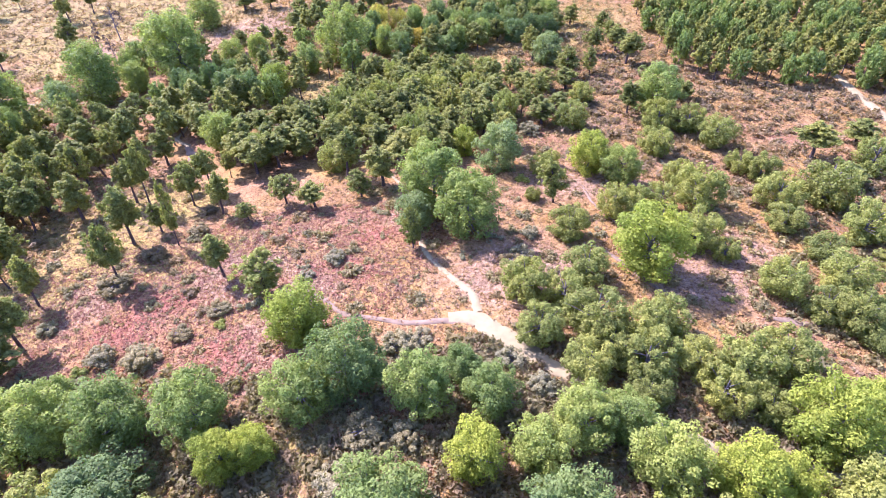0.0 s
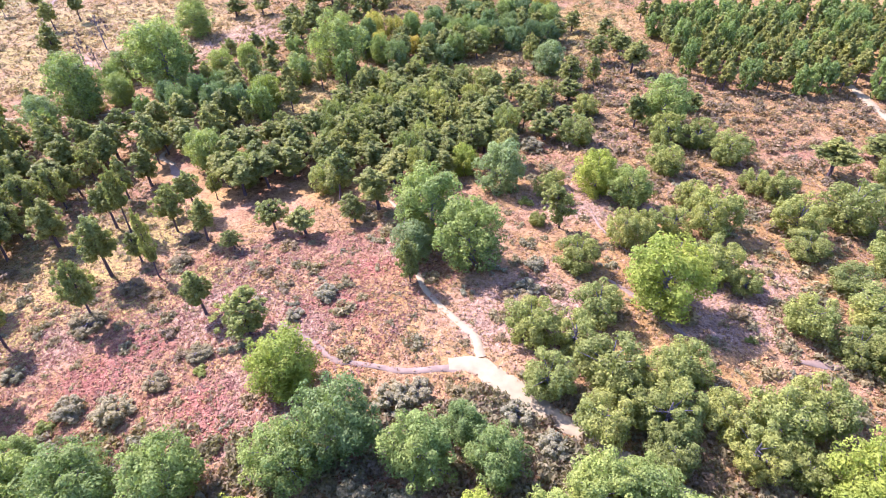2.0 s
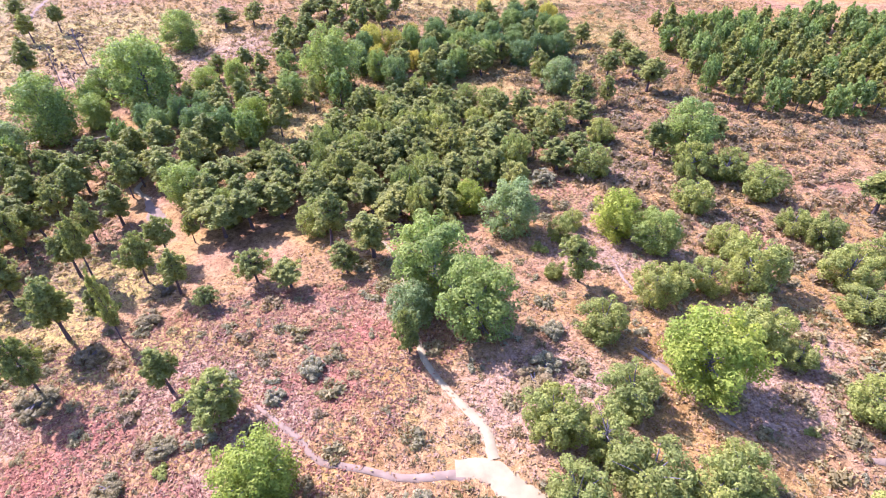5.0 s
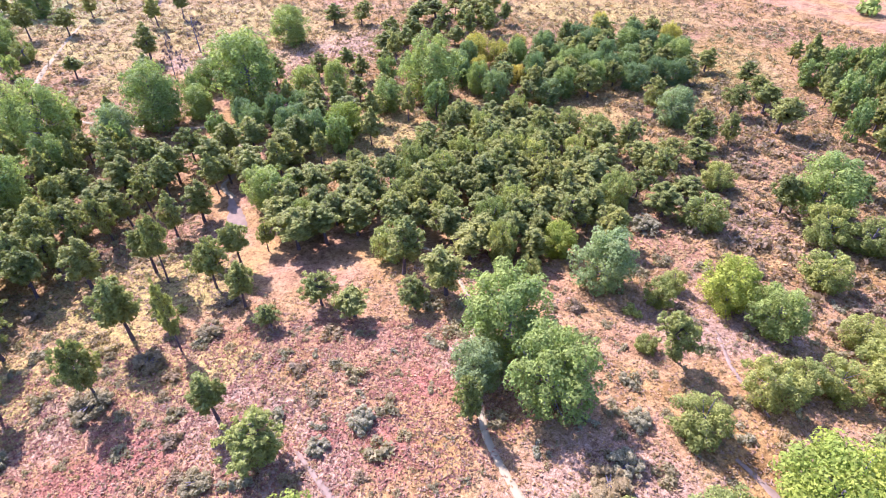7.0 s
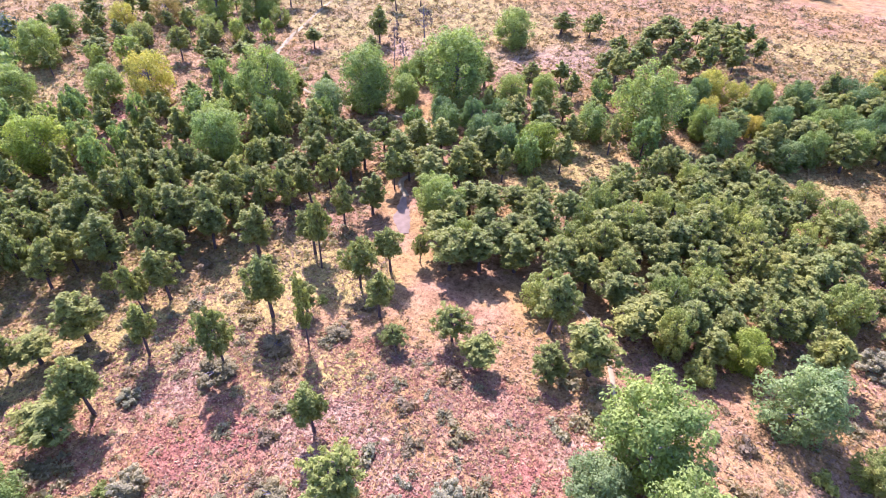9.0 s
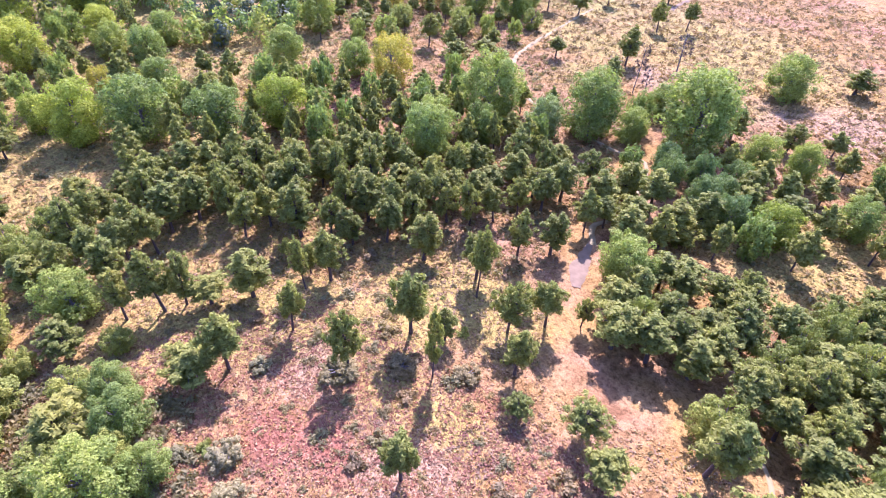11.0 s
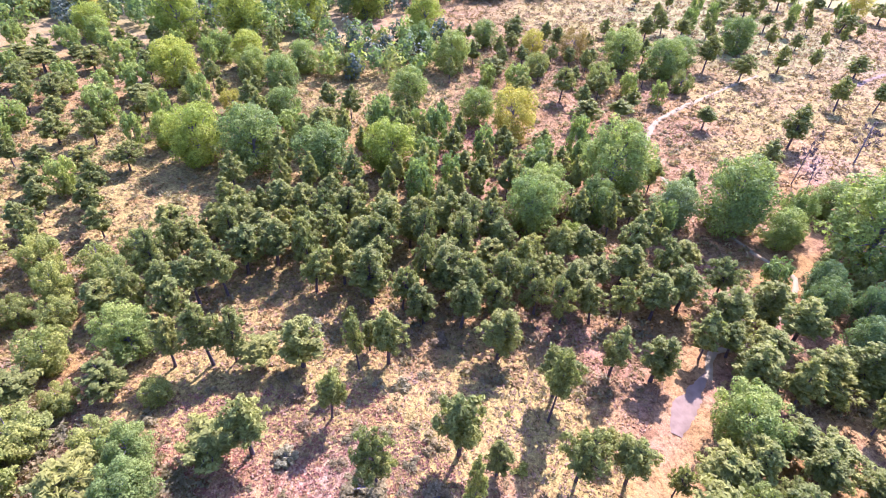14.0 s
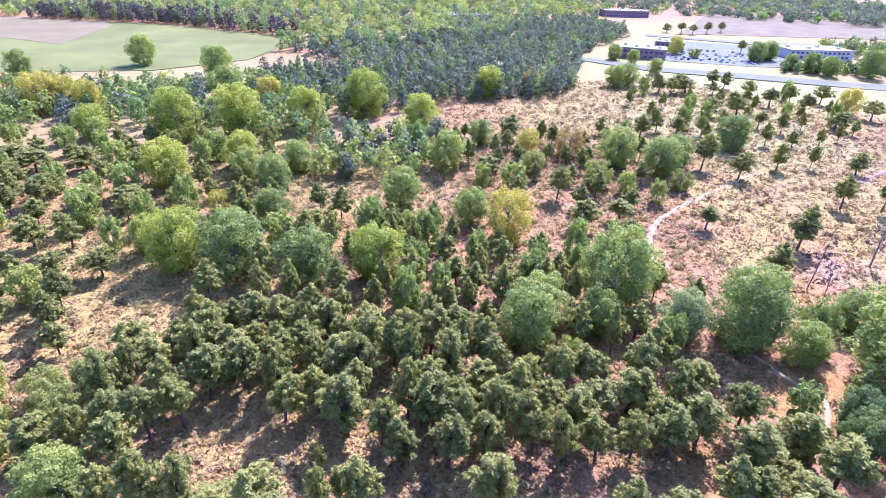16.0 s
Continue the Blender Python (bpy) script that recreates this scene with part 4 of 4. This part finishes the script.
MIXED = [LEAVES_DARK, NEEDLES_HAZED, LEAVES, LEAVES_DARK, LEAVES, LEAVES_SCRUB]
PINES = [NEEDLES_HAZED, NEEDLES_HAZED, LEAVES_DARK]
far_wood("pine_wood", 1, [(-354, 49), (-368, 129), (-307, 215), (-290, 200), (-285, 140), (-262, 92), (-292, 64)], 5.2, 11, PINES, "distant dense stand of dark green pines", 600, 0.6)
far_wood("mixed_wood", 2, [(-345, -90), (-325, -1), (-348, 49), (-292, 64), (-235, 84), (-238, 50), (-255, 20), (-275, -60)], 7.0, 10, MIXED, "distant mixed wood of dark green crowns", 260)
far_wood("mixed_wood", 3, [(-235, 84), (-228, 123), (-190, 105), (-190, 70)], 6.5, 9, MIXED, "distant oak wood with green crowns", 80)
far_wood("mixed_wood", 4, [(-900, -420), (-660, -190), (-610, -45), (-520, 66), (-500, 80), (-440, 60), (-440, 150), (-520, 260), (-640, 330), (-690, 460), (-1000, 480)], 12, 12, MIXED, "distant hazy woodland beyond the fields", 900)
far_wood("pine_wood", 5, [(-368, 129), (-440, 70), (-480, 160), (-600, 260), (-640, 400), (-520, 380), (-430, 290), (-410, 275), (-345, 235), (-307, 215)], 8.0, 10, PINES, "distant pines before the office buildings", 480, 0.5)
far_wood("grey_wood", 6, [(-640, -160), (-600, -40), (-515, 66), (-530, 75), (-640, -20), (-680, -150)], 7, 14, [TWIGS, TWIGS, LEAVES_GREY], "distant bare greyish trees along the field edge", 300)
far_wood("pine_wood", 7, [(-1200, 300), (-760, 480), (-560, 760), (-420, 900), (-500, 1300), (-1300, 900)], 17, 12, PINES, "distant pine forest at the edge of view", 600, 0.5)
far_wood("hedge_wood", 8, [(-350, 395), (-345, 420), (-330, 470), (-312, 560), (-300, 540), (-318, 440), (-336, 385)], 4.5, 6, MIXED, "dark hedge of trees along the road", 160)
far_wood("mixed_wood", 9, [(-430, 500), (-380, 495), (-330, 560), (-350, 700), (-420, 700)], 8, 10, MIXED, "distant green wood beyond the car park", 120)
far_wood("mixed_wood", 10, [(-40, 330), (120, 250), (400, 260), (300, 700), (-100, 700)], 11, 9, MIXED, "distant woods across the heath", 260)
far_wood("mixed_wood", 11, [(160, 20), (150, 110), (260, 240), (420, 240), (300, 0)], 8, 9, MIXED, "distant green woods east of the heath", 220)
far_wood("mixed_wood", 12, [(-120, -60), (-40, -5), (60, -5), (110, 20), (160, 20), (140, -160), (-120, -160)], 9, 9, MIXED, "green woods behind the heath", 180)


# ---------------------------------------------------------------- field, roads, buildings
def sheet(name, poly, mat, label, category, lift=0.12):
    bm = bmesh.new()
    vs = [bm.verts.new((x, y, -3.5 + lift)) for x, y in poly]
    face = bm.faces.new(vs)
    if face.normal.z < 0:
        face.normal_flip()
    solid = bmesh.ops.extrude_face_region(bm, geom=[face])
    for v in solid["geom"]:
        if isinstance(v, bmesh.types.BMVert):
            v.co.z -= 0.5
    bmesh.ops.recalc_face_normals(bm, faces=bm.faces)
    me = bpy.data.meshes.new(name)
    bm.to_mesh(me)
    me.materials.append(mat)
    return tagged(new(name, me), label, category, kind="structure")


FIELD_GREEN = plain("mown_field", (0.124, 0.131, 0.0275), 0.95, 0.22, 0.02, 0, 0, "world")
FIELD_TAN = plain("stubble_field", (0.151, 0.124, 0.0489), 0.95, 0.15, 0.03, 0, 0, "world")
TURF = plain("dry_meadow", (0.138, 0.109, 0.0459), 0.95, 0.25, 0.05, 0, 0, "world")
sheet("field", [(-649, -187), (-616, -95), (-600, -50), (-517, 62), (-504, 77), (-411, 41), (-380, -9), (-380, -120), (-470, -220)], FIELD_GREEN, "mown green field beyond the woods", "field", 0.35)
sheet("field", [(-649, -187), (-616, -95), (-590, -79), (-480, -87), (-520, -140), (-560, -190)], FIELD_TAN, "pale tan stubble field with a hedge line", "field", 0.5)
sheet("meadow", [(-525, 437), (-480, 644), (-628, 822), (-764, 661)], TURF, "dry pinkish meadow beyond the road", "meadow", 0.3)
sheet("road", [(-408, 268), (-394, 279), (-364, 303), (-337, 348), (-300, 405), (-255, 500), (-238, 495), (-284, 395), (-322, 338), (-350, 292), (-395, 262)], CONCRETE, "pale sunlit highway with light shoulders", "road", 0.45)
sheet("road", [(-525, 400), (-470, 468), (-440, 602), (-428, 600), (-456, 462), (-512, 392)], CONCRETE, "pale far road beside the meadow", "road", 0.45)
sheet("car_park", [(-402, 330), (-383, 330), (-358, 375), (-352, 400), (-400, 480), (-435, 473), (-480, 405)], CONCRETE, "pale paved car park with rows of cars", "car park", 0.4)
sheet("car_park", [(168, 178), (180, 172), (205, 195), (190, 215), (172, 205)], CONCRETE, "pale paved yard beside a house", "car park", 0.4)


def box(bm, x0, x1, y0, y1, z0, z1):
    m = bmesh.ops.create_cube(bm, size=1.0)
    for v in m["verts"]:
        v.co = ((x0 + x1) / 2 + v.co.x * (x1 - x0), (y0 + y1) / 2 + v.co.y * (y1 - y0), (z0 + z1) / 2 + v.co.z * (z1 - z0))


def boxes(name, rows, mat, bevel=0.0):
    bm = bmesh.new()
    for r in rows:
        box(bm, *r)
    if bevel:
        bmesh.ops.bevel(bm, geom=bm.edges[:], offset=bevel, segments=1, affect="EDGES")
    me = bpy.data.meshes.new(name)
    bm.to_mesh(me)
    bm.free()
    me.materials.append(mat)
    return me


def building(x, y, turn, long, deep, high, wall, label):
    """A low flat-roofed building with window strips and roof units."""
    top = tagged(new("office_building"), label, "building")
    part("wall", boxes("wall", [(-long / 2, long / 2, -deep / 2, deep / 2, -1, high)], wall, 0.1), top)
    roof = part("roof", boxes("roof", [(-long / 2 - 0.4, long / 2 + 0.4, -deep / 2 - 0.4, deep / 2 + 0.4, high, high + 0.45)], ROOF_PALE, 0.08), top, "pale flat roof")
    unit = boxes("roof_unit", [(-1.2, 1.2, -0.9, 0.9, 0, 1.2), (-0.8, 0.8, -0.6, 0.6, 1.2, 1.45)], METAL, 0.05)
    for i in range(4):
        u = part("roof_unit", unit, roof, "grey metal roof unit")
        u.location = (-long * 0.36 + i * long * 0.24, deep * 0.15 * (-1) ** i, high + 0.45)
    pane = boxes("window", [(-1.1, 1.1, -0.06, 0.06, -0.7, 0.7)], GLASS_DARK)
    for k in range(int(high // 3)):
        for i in range(int(long // 3.6)):
            for s in (-1, 1):
                w = part("window", pane, top)
                w.location = (-long / 2 + 2.2 + i * 3.6, s * (deep / 2 + 0.03), 1.7 + 3.1 * k)
    top.matrix_basis = pose(x, y, -3.4, 0, 0, turn)
    return top


building(-402, 318, 57, 34, 18, 7.0, WALL_BRICK, "two-storey mauve brick office with pale flat roof")
building(-432, 362, 57, 22, 14, 6.5, WALL_BRICK, "smaller brick office behind a yellow tree")
building(-392, 462, 78, 50, 26, 6.5, WALL_PALE, "low pale warehouse with a broad flat roof")
building(-690, 474, 80, 55, 24, 7.0, WALL_BRICK, "long low red-brown building among far trees")
building(-640, 250, 85, 60, 20, 6.0, WALL_PALE, "long pale building half hidden by woods")
building(178, 200, 30, 20, 12, 5.0, WALL_PALE, "pale house with a flat roof beside a yard")


def car_forms():
    body = boxes("body", [(-2.2, 2.2, -0.88, 0.88, 0.3, 0.85)], PAINTS[0], 0.14)
    bm = bmesh.new()
    box(bm, -1.5, 1.1, -0.76, 0.76, 0.85, 1.42)
    for v in bm.verts:
        if v.co.z > 1.2:
            v.co.x = v.co.x * 0.72 - 0.05
            v.co.y *= 0.84
    cabin = bpy.data.meshes.new("cabin")
    bm.to_mesh(cabin)
    cabin.materials.append(GLASS_DARK)
    bm = bmesh.new()
    bmesh.ops.create_cone(bm, cap_ends=True, segments=14, radius1=0.32, radius2=0.32, depth=0.22, matrix=Matrix.Rotation(radians(90), 4, "X"))
    wheel = bpy.data.meshes.new("wheel")
    bm.to_mesh(wheel)
    wheel.materials.append(TYRE)
    return body, cabin, wheel


CAR_BODY, CAR_CABIN, CAR_WHEEL = car_forms()
CAR_BODIES = []
for paint in PAINTS:
    me = CAR_BODY.copy()
    me.materials.clear()
    me.materials.append(paint)
    CAR_BODIES.append(me)
CAR_LABELS = ["white parked car on pale paving", "silver parked car on pale paving", "dark parked car on pale paving", "blue parked car on pale paving", "red parked car on pale paving"]


def car(x, y, z, turn, tone):
    top = tagged(new("car"), CAR_LABELS[tone], "car", "parked cars")
    part("body", CAR_BODIES[tone], top)
    part("cabin", CAR_CABIN, top, "dark glass cabin")
    for sx in (-1.35, 1.35):
        for sy in (-0.8, 0.8):
            part("wheel", CAR_WHEEL, top).location = (sx, sy, 0.32)
    top.matrix_basis = pose(x, y, z, 0, 0, turn)


rng = np.random.default_rng(77)
for row, (ax, ay, bx, by) in enumerate([(-394, 334, -362, 392), (-400, 340, -368, 398), (-412, 352, -380, 412), (-418, 358, -386, 420), (-432, 372, -400, 436)]):
    n = 15
    for i in range(n):
        if rng.random() < 0.72:
            q = (i + 0.5) / n
            car(ax + (bx - ax) * q, ay + (by - ay) * q, -3.09, 151 + rng.normal() * 2, int(rng.choice(5, p=[0.35, 0.25, 0.2, 0.12, 0.08])))
for x, y in ((180, 182), (184, 180), (188, 186), (193, 196)):
    car(x, y, -3.09, 50, int(rng.integers(5)))


# ---------------------------------------------------------------- shrubs and tussocks
def shrub_form(seed, mat, twigs=0):
    r = np.random.default_rng(seed)
    c = [(r.normal() * 0.45, r.normal() * 0.45, 0.22 + 0.25 * r.random()) for _ in range(7)]
    return leaf_mesh("shrub", leaves(r, c, [(0.42, 0.42, 0.34)] * 7, 330, 0.16, 1.4, 0.5), mat)


SHRUBS = [shrub_form(200 + i, m) for i, m in enumerate((LEAVES_SHRUB, LEAVES_SHRUB, LEAVES_SCRUB, LEAVES_SAGE, LEAVES_BROWN))]
SHRUB_LABELS = ["low olive huckleberry shrub in dry grass"] * 2 + ["low green scrub shrub in dry grass", "low grey-green shrub in dry grass", "low brown heath shrub in dry grass"]


def shrub(x, y, size, form):
    ob = tagged(new("shrub", SHRUBS[form]), SHRUB_LABELS[form], "shrub", "heath shrubs")
    ob.matrix_basis = pose(x, y, float(rise(x, y)) - 0.03, 0, 0, float(rng.random() * 360)) @ Matrix.Diagonal((size, size, size * 0.8, 1))


for x, y in spots(np.random.default_rng(300), [(-85, 45), (-55, 34), (0, 34), (55, 30), (60, 100), (25, 110), (-10, 92), (-40, 84), (-55, 100), (-85, 75)], 3.4, 0.25, 280):
    shrub(x, y, 0.55 + 1.3 * rng.random() ** 1.8, int(rng.choice(5, p=[0.34, 0.26, 0.06, 0.16, 0.18])))


def scatter(name, seed, poly, gap, most, mat, size, label, per=14):
    r = np.random.default_rng(seed)
    xs, ys = [p[0] for p in poly], [p[1] for p in poly]
    out = []
    for _ in range(most):
        x, y = r.uniform(min(xs), max(xs)), r.uniform(min(ys), max(ys))
        if not inside(x, y, poly) or on_trail(x, y, 0.5):
            continue
        s = size * r.uniform(0.5, 1.5)
        c = [(x + r.normal() * s * 0.4, y + r.normal() * s * 0.4, float(rise(x, y)) + s * 0.25) for _ in range(3)]
        out.append(leaves(r, c, [(s * 0.5, s * 0.5, s * 0.35)] * 3, int(per * 2.2), s * 0.21, 1.5, 0.4))
    return tagged(new(name, leaf_mesh(name, np.concatenate(out), mat)), label, "shrubs", kind="stuff")


OPEN = [(-125, 5), (-60, 25), (60, 22), (130, 90), (125, 150), (60, 205), (0, 110), (-40, 90), (-70, 120), (-100, 60)]
scatter("brown_shrubs", 1, [(45, 90), (70, 82), (125, 90), (125, 145), (75, 150), (70, 185), (55, 205), (20, 200), (28, 115)], 2, 1500, LEAVES_BROWN, 1.5, "scattered brown huckleberry shrubs in dry grass", 30)
scatter("olive_shrubs", 2, [(35, 30), (120, 25), (120, 95), (50, 95)], 2, 900, LEAVES_SHRUB, 1.2, "scattered olive shrubs between scrub oaks", 26)
scatter("olive_shrubs", 3, [(-80, 25), (60, 22), (50, 42), (20, 52), (0, 50), (-20, 45), (-60, 48)], 2, 2400, LEAVES_SHRUB, 1.1, "undergrowth of olive and tan shrubs", 30)
scatter("brown_shrubs", 6, [(-80, 25), (60, 22), (50, 40), (20, 50), (-5, 48), (-20, 40), (-60, 44)], 2, 1700, LEAVES_BROWN, 1.0, "undergrowth of brown huckleberry", 30)
scatter("heath_shrubs", 7, OPEN, 2, 4200, LEAVES_SHRUB, 0.55, "small olive shrubs dotted over the heath", 14)
scatter("heath_shrubs", 8, OPEN, 2, 3200, LEAVES_BROWN, 0.55, "small brown shrubs dotted over the heath", 14)
scatter("far_shrubs", 4, [(-100, 165), (-60, 165), (20, 240), (120, 240), (60, 320), (-200, 320), (-330, 270), (-300, 130), (-215, 112), (-150, 160)], 2, 6000, LEAVES_BROWN, 1.2, "tan and brown tussocks on the far heath", 14)
scatter("wood_shrubs", 5, [(-120, -30), (-85, 5), (-85, 50), (-60, 100), (-70, 130), (-100, 165), (-230, 180), (-230, -30)], 2, 3400, LEAVES_SHRUB, 1.1, "undergrowth of olive shrubs between pines", 18)


def tussocks(name, seed, poly, most, mat, size, label):
    """Grass and heather tufts: a few upright blades each."""
    r = np.random.default_rng(seed)
    xs, ys = [p[0] for p in poly], [p[1] for p in poly]
    x, y = r.uniform(min(xs), max(xs), most), r.uniform(min(ys), max(ys), most)
    ok = np.array([inside(a, b, poly) and not on_trail(a, b, 0.0) for a, b in zip(x, y)])
    x, y = x[ok], y[ok]
    n = len(x)
    out = []
    for k in range(4):
        s = (size * r.uniform(0.5, 1.3, n))[:, None]
        p = np.stack([x, y, rise(x, y)], 1) + np.stack([r.normal(size=n), r.normal(size=n), r.uniform(0.1, 0.8, n)], 1) * s * 0.8
        nrm = np.stack([r.normal(size=n) * 0.5, r.normal(size=n) * 0.5, np.ones(n)], 1)
        nrm /= np.linalg.norm(nrm, axis=1)[:, None]
        d = np.cross(nrm, r.normal(size=(n, 3)))
        d /= np.linalg.norm(d, axis=1)[:, None]
        e = np.cross(nrm, d)
        out.append(np.stack([p - d * s * 0.6 - e * s * 0.35, p - d * s * 0.5 + e * s * 0.4, p + d * s * 0.9], 1))
    return tagged(new(name, leaf_mesh(name, np.concatenate(out), mat)), label, "grass", kind="stuff")


GRASS_TAN = foliage("tan_grass", (0.239, 0.144, 0.0459), (0.35, 0.227, 0.0779), (0.315, 0.212, 0.0559), 0.2, 0.2)
GRASS_PINK = foliage("pinkish_grass", (0.23, 0.124, 0.0599), (0.321, 0.203, 0.102), (0.3, 0.187, 0.107), 0.2, 0.2)
GRASS_RUSSET = foliage("russet_heather", (0.197, 0.0818, 0.0452), (0.305, 0.151, 0.0806), (0.292, 0.176, 0.0713), 0.2, 0.2)
tussocks("dry_grass", 1, OPEN, 60000, GRASS_TAN, 0.29, "tufts of tan dry grass")
tussocks("pink_grass", 2, OPEN, 60000, GRASS_PINK, 0.29, "tufts of pinkish dry grass")
tussocks("heather", 3, [(-75, 42), (-20, 38), (5, 75), (-10, 88), (-40, 84), (-70, 70)], 14000, GRASS_RUSSET, 0.26, "russet heather tufts")
tussocks("far_grass", 4, [(-100, 165), (-60, 165), (20, 240), (120, 240), (60, 320), (-230, 340), (-340, 280), (-320, 225), (-300, 130), (-215, 112), (-150, 160)], 34000, GRASS_TAN, 0.75, "tufts of tan grass on the far heath")
tussocks("wood_grass", 5, [(-120, -30), (-85, 5), (-85, 50), (-60, 100), (-70, 130), (-100, 165), (-230, 180), (-230, -30)], 30000, GRASS_TAN, 0.5, "dry tan grass under the pines")
tussocks("mid_grass", 6, [(-60, 120), (15, 108), (60, 112), (130, 150), (130, 250), (-60, 250)], 24000, GRASS_TAN, 0.5, "tufts of tan grass between the woods")
scatter("mid_shrubs", 9, [(-60, 120), (15, 108), (60, 190), (120, 210), (100, 250), (-60, 250)], 2, 1500, LEAVES_SHRUB, 1.2, "olive shrubs in the gaps between woods", 18)
